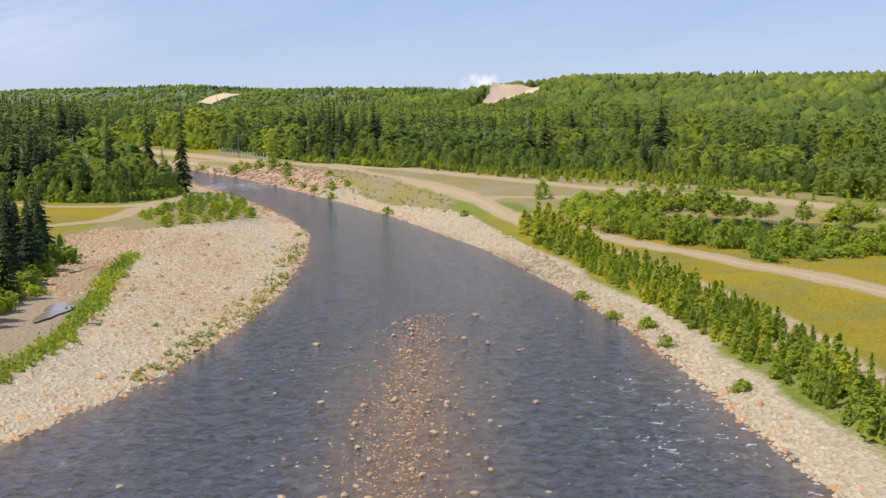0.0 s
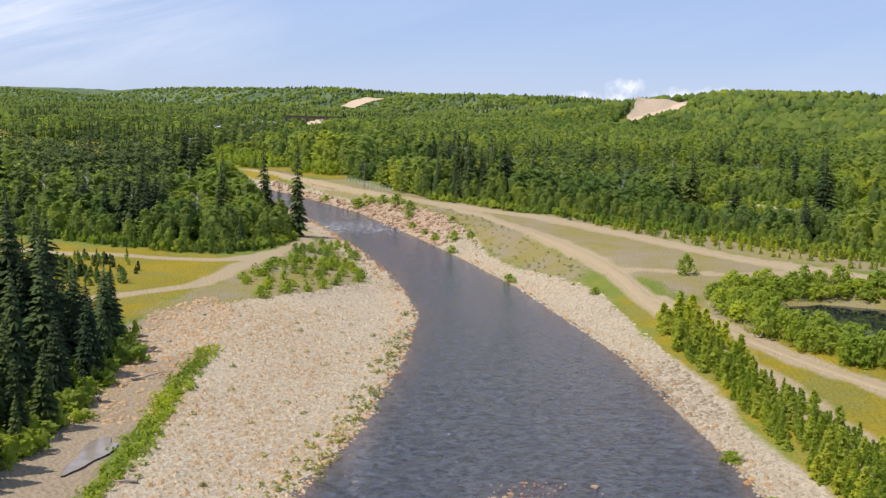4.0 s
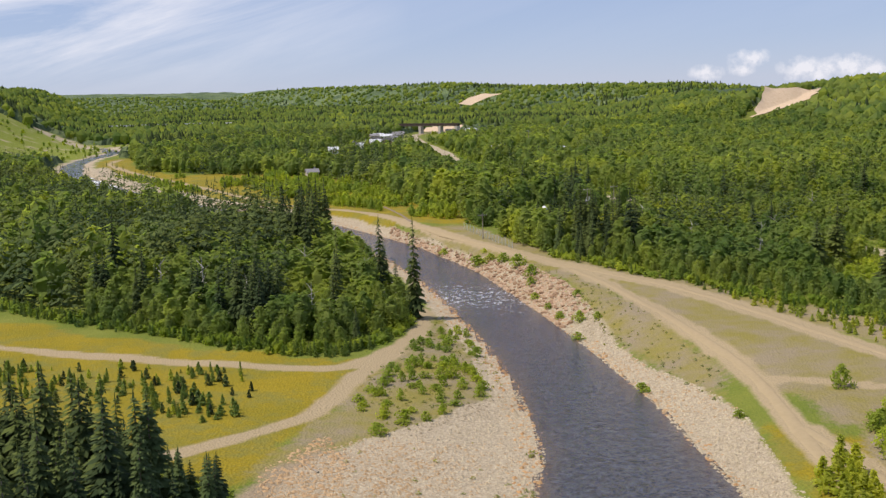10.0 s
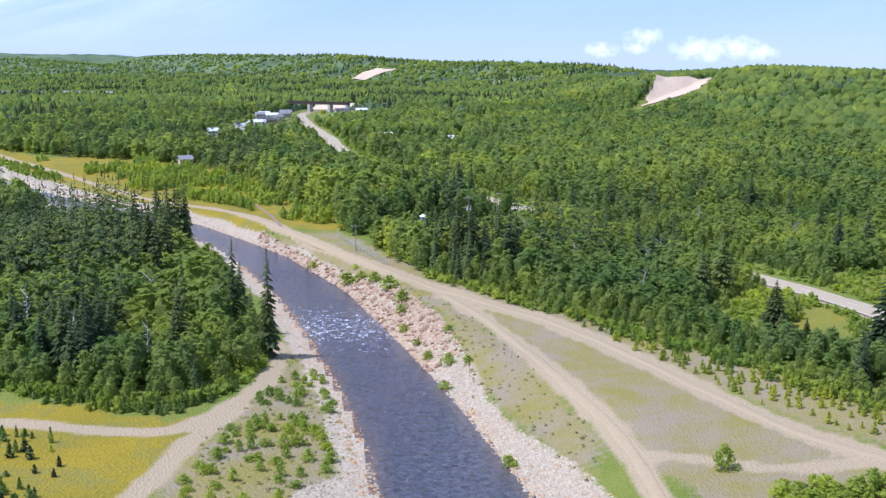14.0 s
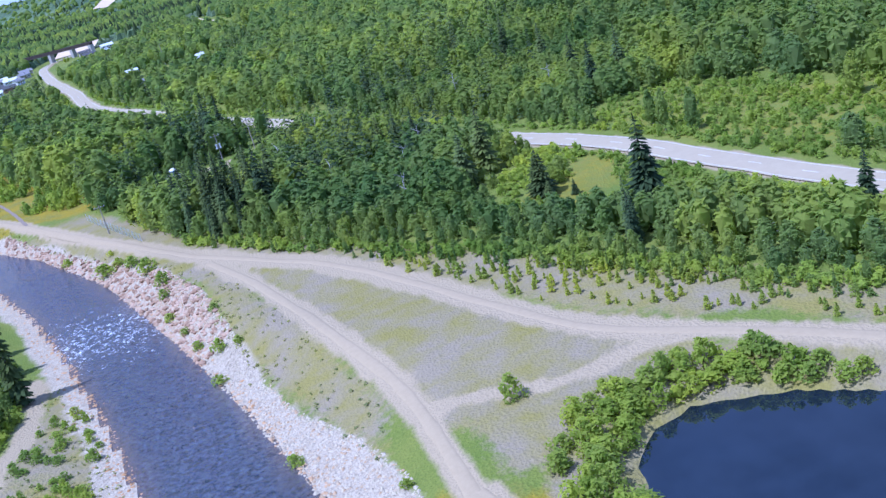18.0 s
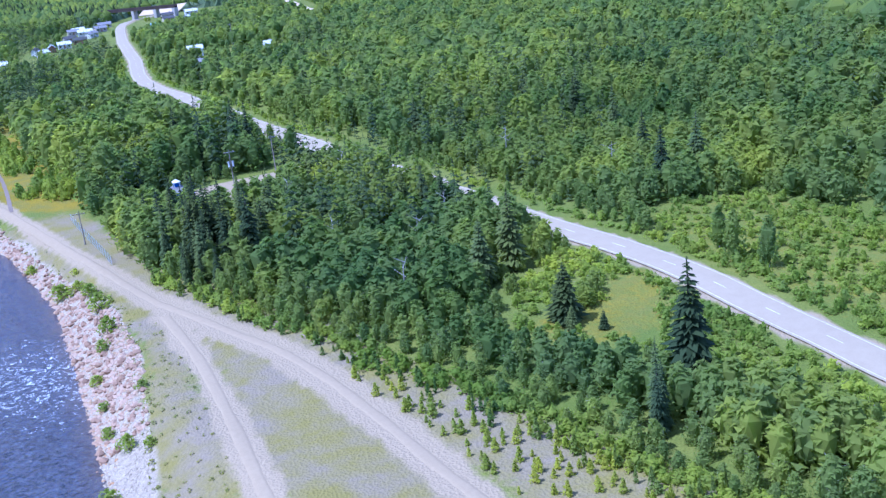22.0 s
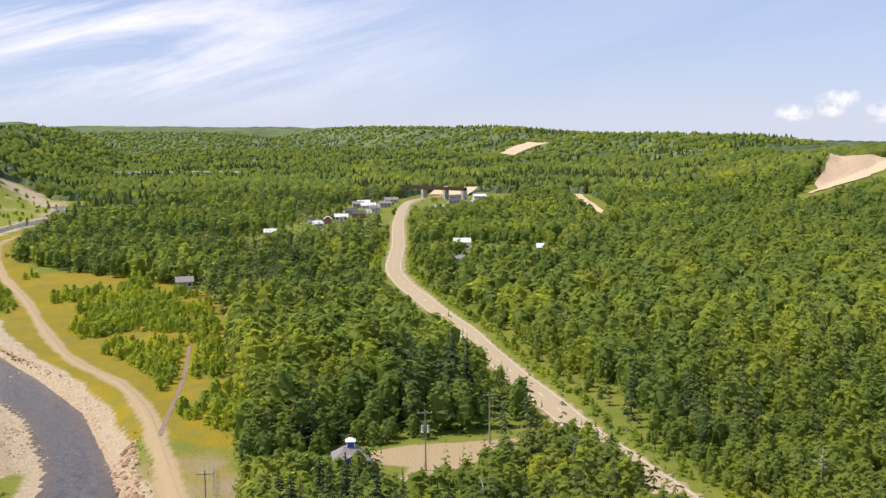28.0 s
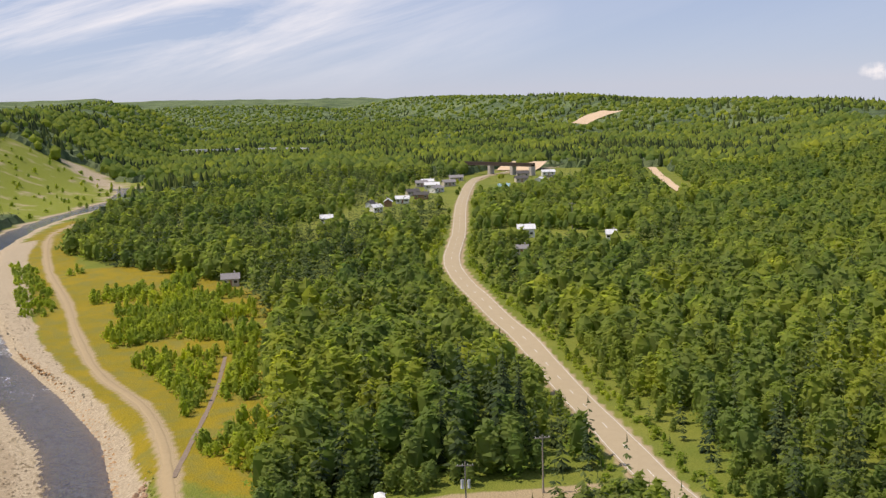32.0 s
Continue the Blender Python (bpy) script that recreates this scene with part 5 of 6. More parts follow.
# grass tufts at the water's edge of the bar and along its wet side
TUFT = [leaf_crown(170 + s, 0.6, 0.45, 4, 26, 0.10, 0.05, 0.5) for s in range(3)]
e1 = smooth([(-20, 53), (-17.5, 63), (-15.5, 78), (-15, 92), (-13.5, 110)], 0.35)
e1 = np.vstack([e1 + RNG.normal(0, 0.65, e1.shape) for _ in range(3)])
e2 = smooth([p for p in LEFT_BANK if 45 < p[1] < 140], 0.7)
e2 = np.vstack([e2 + RNG.normal(0, 0.9, e2.shape) + (-1.6, 0.6) for _ in range(3)])
e2 = e2[vnoise(e2[:, 0], e2[:, 1], 9) > 0.42]
e3 = np.stack(within([(-14, 112), (-12, 60), (2, 95), (9, 135), (-2, 146), (-16, 132)], 3.6, 0.4), -1)
e4 = np.stack(within([(37, 150), (42, 165), (40, 190), (37, 208), (32, 230), (26, 248), (26, 212), (30, 187), (35, 165)], 1.6, 0.5), -1)
e5 = np.stack(within([(-10, 139), (8, 165), (6, 195), (-4, 224), (-8, 195), (-14, 172)], 1.5, 0.5), -1)
e6 = smooth([p for p in RIGHT_GRAVEL if 180 < p[1] < 350], 0.8)
e6 = e6 + RNG.normal(0, 1.0, e6.shape)
joined_plants("grass_strip", "bright green grass and low shrubs along the dry channel", e1[:, 0], e1[:, 1], RNG.uniform(0.25, 1.0, len(e1)), RNG.uniform(0.3, 0.7, len(e1)), TUFT, M_shrub_s, (0.5, 0.6))
al = np.vstack([e2, e3, e4, e5, e6])
al = al[seg_dist(al[:, 0], al[:, 1], SIDE_TRACK) > 2]
joined_plants("grass_tufts", "green and yellow grass tufts on the gravel", al[:, 0], al[:, 1], RNG.uniform(0.18, 0.55, len(al)), RNG.uniform(0.3, 0.7, len(al)), TUFT, M_grass_s, (0.5, 0.6))

# ---- stones ----
def stone_form(seed, flat=0.62):
    bm = bmesh.new()
    bmesh.ops.create_icosphere(bm, subdivisions=1, radius=1.0)
    g2 = np.random.default_rng(seed)
    v = np.array([q.co for q in bm.verts]) * (1 + g2.normal(0, 0.13, (len(bm.verts), 1))) * (1.0, 0.78, flat)
    f = np.array([[q.index for q in fc.verts] for fc in bm.faces])
    bm.free()
    return v, f


ROCKS = [stone_form(s, 0.5 + 0.06 * s) for s in range(5)]
OCTA = [(np.array([(1, 0, 0), (0, 0.8, 0), (-0.9, 0.1, 0), (0.1, -0.85, 0), (0.1, 0, 0.55)]) * k2, np.array([(0, 1, 4), (1, 2, 4), (2, 3, 4), (3, 0, 4)])) for k2 in ((1, 1, 1), (0.9, 1.2, 1.2), (1.1, 0.9, 0.8))]


def stones(name, label, xs, ys, r, forms, mat, sink=0.15, base=None):
    zs = (height(xs, ys) if base is None else base) - r * sink
    v, f, t = scatter(forms, xs, ys, zs, np.stack([r, r], -1), RNG.uniform(0, 6.28, len(xs)), RNG.integers(0, len(forms), len(xs)))
    return tagged(new(name, mesh_np(name, v, f, mat, False, tint=t)), label, "stones", kind="stuff")


def spread(poly, n):
    px, py = [p[0] for p in poly], [p[1] for p in poly]
    x, y = RNG.uniform(min(px), max(px), n * 4), RNG.uniform(min(py), max(py), n * 4)
    m = inside(x, y, poly)
    return x[m][:n], y[m][:n]


xs, ys = spread([p for p in BAR_POLY if p[1] > 18], 16000)
stones("gravel", "pale rounded cobbles covering the river bar", xs, ys, 0.10 + 0.32 * RNG.random(len(xs)) ** 4, OCTA, M_stone, 0.05)
xs, ys = spread([p for p in RIGHT_POLY if 10 < p[1] < 260], 13000)
stones("gravel", "pale stones and rubble along the river bank", xs, ys, 0.12 + 0.33 * RNG.random(len(xs)) ** 3, OCTA, M_stone, 0.05)
edge_r = smooth([p for p in RIGHT_BANK if 10 < p[1] < 460], 0.5)
edge_l = smooth([p for p in LEFT_BANK if 30 < p[1] < 330], 0.55)
el = np.vstack([edge_r + RNG.normal(0, 0.5, edge_r.shape) + (0.5, 0), edge_r + RNG.normal(0, 0.8, edge_r.shape) + (1.3, 0), edge_l + RNG.normal(0, 0.6, edge_l.shape) + (-0.6, 0), edge_l + RNG.normal(0, 0.6, edge_l.shape) + (-0.1, 0), edge_l + RNG.normal(0, 0.8, edge_l.shape) + (-1.8, 0.5), edge_l + RNG.normal(0, 0.9, edge_l.shape) + (-3.0, 0.8)])
k = Mat("rusty_stone", 0.8, 0.3)
k.colour(k.mix(k.noise(4.0, 4.0), k.ramp(k.attr("tint"), (0.0, (0.24, 0.12, 0.045)), (0.5, (0.44, 0.26, 0.11)), (1.0, (0.52, 0.38, 0.22))), (0.32, 0.19, 0.085)))
k.bump(k.noise(10.0, 4.0), 0.5, 0.05)
M_rusty = k.m
xs, ys = spread([(-23, 80), (-16, 86), (-13, 110), (-13, 132), (-17, 142), (-23, 128), (-21.5, 106)], 1500)
stones("bank_rubble", "brown rubble and stones of the eroded bank", xs, ys, 0.12 + 0.4 * RNG.random(len(xs)) ** 3, ROCKS, M_rusty, 0.2)
stones("edge_stones", "rust-brown stones along the waterline", el[:, 0], el[:, 1], 0.18 + 0.4 * RNG.random(len(el)) ** 3, ROCKS, M_rusty, 0.3)
k = Mat("pink_granite", 0.85, 0.3)
k.colour(k.mix(k.noise(5.0, 4.0), k.ramp(k.attr("tint"), (0.0, (0.21, 0.13, 0.07)), (0.5, (0.37, 0.25, 0.15)), (1.0, (0.46, 0.35, 0.24))), (0.35, 0.23, 0.145)))
k.bump(k.noise(9.0, 4.0), 0.5, 0.06)
M_granite = k.m
RIPRAP = [p for p in RIGHT_GRAVEL if 200 < p[1] < 350] + [p for p in RIGHT_BANK if 205 < p[1] < 340][::-1]
xs, ys = spread(RIPRAP, 3000)
boulder_me = [mesh_np("boulder", v, f, M_granite) for v, f in ROCKS]
for j in range(280):
    e = new("boulder", boulder_me[j % 5])
    r = 0.4 + 0.55 * RNG.random() ** 2
    e.location, e.scale, e.rotation_euler = (xs[j], ys[j], hgt(xs[j], ys[j]) + 0.1 * r), (r, r, r), (0, 0, j * 2.4)
    tagged(e, "broken pinkish granite boulder of the river bank", "boulder", "boulders of the riprap bank")
xs, ys = xs[280:], ys[280:]
stones("riprap", "broken pinkish granite boulders lining the bank", xs, ys, 0.28 + 0.55 * RNG.random(len(xs)) ** 2, ROCKS, M_granite, 0.2)
xs, ys = spread(LEFT_GRAVEL, 2600)
stones("gravel", "pale cobbles on the far side of the river", xs, ys, 0.2 + 0.5 * RNG.random(len(xs)) ** 3, OCTA, M_stone, 0.05)
xs, ys = spread([p for p in RIGHT_POLY if 340 < p[1] < 520], 2500)
stones("gravel", "pale gravel on the far river bank", xs, ys, 0.2 + 0.4 * RNG.random(len(xs)) ** 2, OCTA, M_stone, 0.05)
rock_me = [mesh_np("river_stone", v, f, M_wetstone) for v, f in ROCKS]
placed = 0
while placed < 290:
    y = 16 + 56 * RNG.random() ** 1.5
    x = ridge(y) + RNG.normal(0, 2.6) - abs(RNG.normal(0, 2.6)) * sstep(66, 30, y)
    if RNG.random() < 0.16:
        x += RNG.uniform(-12, 9)
    if signed(arr([x]), arr([y]), RIVER)[0] > -1.5:
        continue
    e = new("river_stone", rock_me[placed % 5])
    r = 0.11 + 0.25 * RNG.random() ** 2.4
    e.location, e.scale, e.rotation_euler = (x, y, -0.03 + 0.15 * r), (r, r, r), (0, 0, x * 9)
    tagged(e, "brown rounded stone breaking the shallow water", "stone", "stones of the river shoal")
    placed += 1
n = 2300
ys = 12 + 60 * RNG.random(n) ** 1.3
xs = ridge(ys) + RNG.normal(0, 1.4, n) - np.abs(RNG.normal(0, 2.0, n)) * sstep(70, 30, ys)
m = signed(xs, ys, RIVER) < -1
stones("shoal_pebbles", "brown pebbles in shallow water of the shoal", xs[m], ys[m], RNG.uniform(0.08, 0.22, m.sum()), OCTA, M_rusty, 0.15, np.full(m.sum(), -0.02))
n = 1500
xs, ys = RNG.uniform(-30, 34, n), RNG.uniform(20, 200, n)
m = signed(xs, ys, RIVER) < -1.2
stones("shoal_pebbles", "scattered dark stones just breaking the river surface", xs[m], ys[m], RNG.uniform(0.08, 0.22, m.sum()), OCTA, M_rusty, 0.3, np.full(m.sum(), -0.02))

# driftwood on the bar
for x, y, ln, tn in ((-18.5, 113, 3.4, 2.5), (-16.5, 128, 4.0, 2.2), (-14.5, 71, 1.6, 3.0), (-19, 97, 3.0, 0.6), (-21, 90, 4.0, 1.9), (-6, 62, 1.0, 1.2), (-9, 66, 0.8, 0.3)):
    v, f = cone_trunk(ln, 0.11, 0.05, 6, 0.06, int(ln * 10))
    v = v[:, (2, 0, 1)] + (0, 0, 0.12)
    e = new("driftwood_log", mesh_np("driftwood_log", v, f, M_wood, True))
    e.location, e.rotation_euler = (x, y, hgt(x, y)), (0, 0, tn)
    tagged(e, "bleached driftwood log stranded on the gravel", "log", "driftwood of the bar")

# ---- buildings ----
M_white = plain("white_siding", (0.62, 0.62, 0.60), (0.78, 0.78, 0.76), 1.0, 0.6, 0.1)
M_blue = plain("blue_paint", (0.03, 0.09, 0.36), (0.05, 0.14, 0.48), 1.0, 0.5, 0.1)
M_shingle = plain("grey_shingles", (0.16, 0.155, 0.16), (0.26, 0.25, 0.255), 3.0, 0.9, 0.4)
M_glass = plain("window_glass", (0.02, 0.025, 0.03), (0.04, 0.045, 0.05), 0.5, 0.08, 0.0, 0.6)
M_beige = plain("beige_siding", (0.42, 0.37, 0.30), (0.52, 0.47, 0.39), 1.0, 0.7, 0.1)
M_red = plain("brown_siding", (0.24, 0.11, 0.07), (0.32, 0.17, 0.12), 1.0, 0.7, 0.1)
M_metal = plain("pale_metal_roof", (0.50, 0.52, 0.54), (0.66, 0.68, 0.70), 1.0, 0.45, 0.1)
M_teal = plain("blue_metal_roof", (0.20, 0.36, 0.44), (0.30, 0.46, 0.52), 1.0, 0.5, 0.1)
M_dark = plain("dark_roof", (0.05, 0.05, 0.055), (0.10, 0.095, 0.09), 2.0, 0.85, 0.3)
M_conc = plain("concrete", (0.36, 0.33, 0.29), (0.50, 0.46, 0.41), 1.0, 0.9, 0.3)
M_steel = plain("rusty_steel", (0.045, 0.035, 0.03), (0.09, 0.065, 0.05), 1.5, 0.7, 0.2)


def gable_roof(lx, ly, z, rise, over, thick=0.18):
    x, y = lx / 2 + over, ly / 2 + over
    lo = z - over * rise / (ly / 2)
    top = z + rise
    v = [(-x, -y, lo), (x, -y, lo), (x, 0, top), (-x, 0, top), (x, y, lo), (-x, y, lo)]
    v += [(a, b, c + thick) for a, b, c in v]
    q = [(0, 1, 2, 3), (3, 2, 4, 5), (9, 8, 7, 6), (11, 10, 8, 9), (0, 6, 7, 1), (4, 10, 11, 5), (0, 3, 9, 6), (3, 5, 11, 9), (1, 7, 8, 2), (2, 8, 10, 4)]
    return np.array(v), np.array(q)


def walls(lx, ly, z, rise):
    x, y = lx / 2, ly / 2
    v = [(-x, -y, -0.6), (x, -y, -0.6), (x, y, -0.6), (-x, y, -0.6), (-x, -y, z), (x, -y, z), (x, y, z), (-x, y, z), (-x, 0, z + rise - 0.03), (x, 0, z + rise - 0.03)]
    t = [(0, 1, 5), (0, 5, 4), (1, 2, 6), (1, 6, 5), (2, 3, 7), (2, 7, 6), (3, 0, 4), (3, 4, 7), (4, 7, 8), (5, 9, 6)]
    return np.array(v), np.array(t)


def house(x, y, turn, lx, ly, wall_m, roof_m, label, z=2.7, rise=1.9):
    lx, ly, rise = (lx * 0.64, ly * 0.7, rise * 0.75) if y < 1200 else (lx, ly, rise)
    e = new("house")
    e.location, e.rotation_euler = (x, y, hgt(x, y) + 0.2), (0, 0, radians(turn))
    wl_ = part("wall", mesh_np("wall", *walls(lx, ly, z, rise), wall_m), e)
    part("roof", mesh_np("roof", *gable_roof(lx, ly, z, rise, 0.5), roof_m), e)
    part("chimney", boxes("chimney", M_conc, (lx * 0.2, 0.4, z + rise * 0.4, lx * 0.2 + 0.6, 1.0, z + rise + 0.8)), e)
    part("door", boxes("door", M_red, (-0.5, -ly / 2 - 0.05, 0.0, 0.45, -ly / 2 + 0.05, 2.05)), e)
    for sx in (-0.34, 0.30):
        for sy in (-1, 1):
            c = sx * lx
            w1 = part("window", boxes("window_frame", M_white, (c - 0.75, sy * ly / 2 - 0.06, 0.95, c + 0.75, sy * ly / 2 + 0.06, 2.15)), e)
            part("pane", boxes("pane", M_glass, (c - 0.64, sy * (ly / 2 + 0.065) - 0.01, 1.05, c + 0.64, sy * (ly / 2 + 0.065) + 0.01, 2.05)), w1)
    return tagged(e, label, "house", "houses of the village")


for a in ((26, 622, 8, 11, 8, M_white, M_metal, "white house with a pale metal roof in a clearing", 3.6, 2.0), (28, 576, 4, 7, 6, M_beige, M_shingle, "small grey-roofed shed below the white house", 2.6, 1.4), (-57, 768, 12, 12, 7, M_white, M_metal, "white-roofed bungalow among trees"), (-62, 752, 100, 8, 6, M_red, M_metal, "brown cabin with a pale roof"), (-55, 858, 10, 15, 8, M_white, M_metal, "long white house at the village edge"), (-47, 878, 30, 13, 8, M_beige, M_shingle, "grey-roofed house beside the road"), (-63, 724, 50, 9, 7, M_white, M_metal, "white cottage by the garden"), (-77, 676, 15, 9, 6, M_white, M_metal, "small white cottage among the trees"), (14, 894, 80, 13, 8, M_white, M_metal, "white bungalow on the village street"), (-6, 846, 10, 11, 7, M_white, M_teal, "house with a blue-green metal roof"), (0, 905, 20, 13, 8, M_beige, M_dark, "brown bungalow with dark roof below the bridge"), (20, 912, 70, 14, 7, M_beige, M_dark, "dark-roofed bungalow behind the street"), (-66, 880, 15, 12, 8, M_beige, M_shingle, "grey-roofed house behind the street"), (-70, 742, 70, 7, 5, M_white, M_dark, "small white garage with a dark roof"), (-36, 1095, 10, 22, 10, M_white, M_metal, "pale building on the bare rise beyond the bridge"), (0, 1075, 10, 14, 8, M_beige, M_metal, "low beige building beyond the bridge"), (-227, 1725, 10, 24, 12, M_white, M_metal, "far pale building in the valley"), (-262, 1740, 40, 26, 12, M_beige, M_metal, "far beige building in the valley"), (-512, 2366, 10, 34, 16, M_white, M_metal, "distant white building on the valley floor")):
    house(*a)
for a in ((-60, 815, 25, 12, 8, M_beige, M_dark, "brown house with a dark roof among trees"), (-49, 927, 15, 15, 9, M_beige, M_shingle, "grey-roofed house near the railway bridge"), (-51, 796, 8, 13, 8, M_red, M_dark, "brown-sided house with a dark roof by a lawn"), (-49, 837, 60, 14, 9, M_white, M_shingle, "white house with a grey gable roof"), (-3, 954, 10, 14, 9, M_beige, M_dark, "dark-roofed house beside the bridge"), (15, 970, 15, 15, 8, M_white, M_metal, "long pale-roofed house beside the forest"), (62, 612, 5, 6, 5, M_white, M_metal, "small pale shed beside the lawn"), (-64, 893, 10, 13, 9, M_white, M_metal, "white house with a pale roof behind the street")):
    house(*a)
house(-70, 523, 20, 9, 7, M_beige, M_shingle, "small beige cabin hidden in the trees")


def hut(x, y, turn):
    e = new("visitor_hut")
    e.location, e.rotation_euler = (x, y, hgt(x, y) + 0.15), (0, 0, radians(turn))
    part("wall", boxes("wall", M_white, (-3.6, -3.0, -0.6, 3.6, 3.0, 2.7)), e, "white siding wall")
    x0, y0, z0, rx, z1 = 4.3, 3.7, 2.6, 1.2, 4.9
    v = [(-x0, -y0, z0), (x0, -y0, z0), (x0, y0, z0), (-x0, y0, z0), (-rx, -0.6, z1), (rx, -0.6, z1), (rx, 0.6, z1), (-rx, 0.6, z1)]
    f = [(0, 1, 5, 4), (1, 2, 6, 5), (2, 3, 7, 6), (3, 0, 4, 7), (4, 5, 6, 7), (3, 2, 1, 0)]
    part("roof", mesh_np("roof", np.array(v), np.array(f), M_shingle), e, "grey shingled hip roof")
    part("fascia", boxes("fascia", M_blue, (-4.32, -3.75, 2.42, 4.32, -3.62, 2.66), (-4.32, 3.62, 2.42, 4.32, 3.75, 2.66), (-4.35, -3.6, 2.42, -4.22, 3.6, 2.66), (4.22, -3.6, 2.42, 4.35, 3.6, 2.66)), e, "blue fascia board")
    gv = np.array([(-2.6, -4.3, 2.4), (2.6, -4.3, 2.4), (0, -4.3, 3.7), (-2.6, -1.5, 2.4), (2.6, -1.5, 2.4), (0, -1.5, 3.7)])
    part("gable", mesh_np("gable", gv, np.array([(0, 1, 2), (4, 3, 5), (1, 4, 5), (1, 5, 2), (3, 0, 2), (3, 2, 5)]), M_blue), e, "blue entrance gable")
    gv2 = gv * (1.12, 1, 1) + (0, 0.05, 0.12)
    part("gable_roof", mesh_np("gable_roof", gv2, np.array([(1, 4, 5), (1, 5, 2), (3, 0, 2), (3, 2, 5)]), M_shingle), e)
    cup = part("cupola", boxes("cupola", M_blue, (-0.85, -0.85, 4.6, 0.85, 0.85, 6.0)), e, "blue cupola")
    part("cupola_frame", boxes("cupola_frame", M_white, (-0.92, -0.92, 5.75, 0.92, 0.92, 6.05), (-0.93, -0.93, 4.6, -0.7, -0.7, 5.8), (0.7, -0.93, 4.6, 0.93, -0.7, 5.8), (-0.93, 0.7, 4.6, -0.7, 0.93, 5.8), (0.7, 0.7, 4.6, 0.93, 0.93, 5.8)), cup)
    pv = np.array([(-1.15, -1.15, 6.0), (1.15, -1.15, 6.0), (1.15, 1.15, 6.0), (-1.15, 1.15, 6.0), (0, 0, 6.75)])
    part("cupola_roof", mesh_np("cupola_roof", pv, np.array([(0, 1, 4), (1, 2, 4), (2, 3, 4), (3, 0, 4)]), M_white), cup, "white cupola roof")
    for c in (-2.2, 2.2):
        w1 = part("window", boxes("window_frame", M_blue, (c - 0.6, -3.06, 0.9, c + 0.6, -2.94, 2.1)), e)
        part("pane", boxes("pane", M_glass, (c - 0.5, -3.09, 1.0, c + 0.5, -3.07, 2.0)), w1)
    part("door", boxes("door", M_blue, (-0.5, -3.07, 0.0, 0.5, -2.95, 2.1)), e)
    for c in (-2.3, 2.3):
        part("porch_post", boxes("porch_post", M_white, (c - 0.09, -4.2, -0.6, c + 0.09, -4.02, 2.45)), e)
    return tagged(e, "small hut with grey hip roof and blue trim", "hut")


hut(27.5, 325, 12).scale = (0.8, 0.8, 0.85)


def utility_pole(x, y, h, turn, boxes_on=0):
    e = new("utility_pole")
    e.location, e.rotation_euler = (x, y, hgt(x, y) - 0.1), (0, 0, radians(turn))
    part("post", mesh_np("post", *cone_trunk(h, 0.16, 0.10, 7, 0.0, 1), M_wood, True), e)
    part("crossarm", boxes("crossarm", M_wood, (-1.3, -0.07, h - 0.7, 1.3, 0.07, h - 0.55)), e)
    for c in (-1.1, -0.4, 0.4, 1.1):
        part("insulator", boxes("insulator", M_white, (c - 0.05, -0.05, h - 0.55, c + 0.05, 0.05, h - 0.38)), e)
    for i in range(boxes_on):
        part("transformer", mesh_np("transformer", *cone_trunk(0.9, 0.18, 0.24, 8, 0.0, i), M_metal, True), e, "grey drum transformer").location = (-0.5 + i * 1.0, -0.25, h - 3.6)
    return tagged(e, "weathered wooden utility pole with a crossarm", "utility pole", "utility poles")


POLES = [(40.6, 325, 11, 10, 2), (51, 341, 10, 20, 0), (8.2, 304, 7.5, 10, 0), (45, 640, 12, 10, 0)]
for q in POLES:
    utility_pole(*q)
M_wire = plain("wire", (0.06, 0.06, 0.06), (0.09, 0.09, 0.09), 1.0, 0.6, 0.0)

# wire mesh fence between the track and the hut's wood
M_mesh = Mat("fence_mesh", 0.6, 0.3)
M_mesh.colour(M_mesh.ramp(M_mesh.noise(3.0), (0.3, (0.20, 0.30, 0.26)), (0.7, (0.30, 0.40, 0.35))))
M_mesh = M_mesh.m
fence = new("fence")
fp = smooth([(15.5, 285), (11.5, 298), (7.5, 310), (3, 324)], 2.5)
for i, (x, y) in enumerate(fp):
    z = hgt(x, y)
    part("post", boxes("post", M_metal, (x - 0.05, y - 0.05, z - 0.3, x + 0.05, y + 0.05, z + 2.0)), fence)
for (ax, ay), (bx, by) in zip(fp, fp[1:]):
    z0, z1 = hgt(ax, ay), hgt(bx, by)
    for hh in (0.15, 0.5, 0.85, 1.2, 1.55, 1.9):
        v = [(ax, ay + s, z0 + hh + q) for s in (0, 0.04) for q in (0, 0.045)] + [(bx, by + s, z1 + hh + q) for s in (0, 0.04) for q in (0, 0.045)]
        part("wire", mesh_np("wire", np.array(v), np.array([(0, 4, 5, 1), (2, 3, 7, 6), (1, 5, 7, 3), (0, 2, 6, 4)]), M_mesh), fence)
tagged(fence, "greenish wire fence with metal posts along the track", "fence")

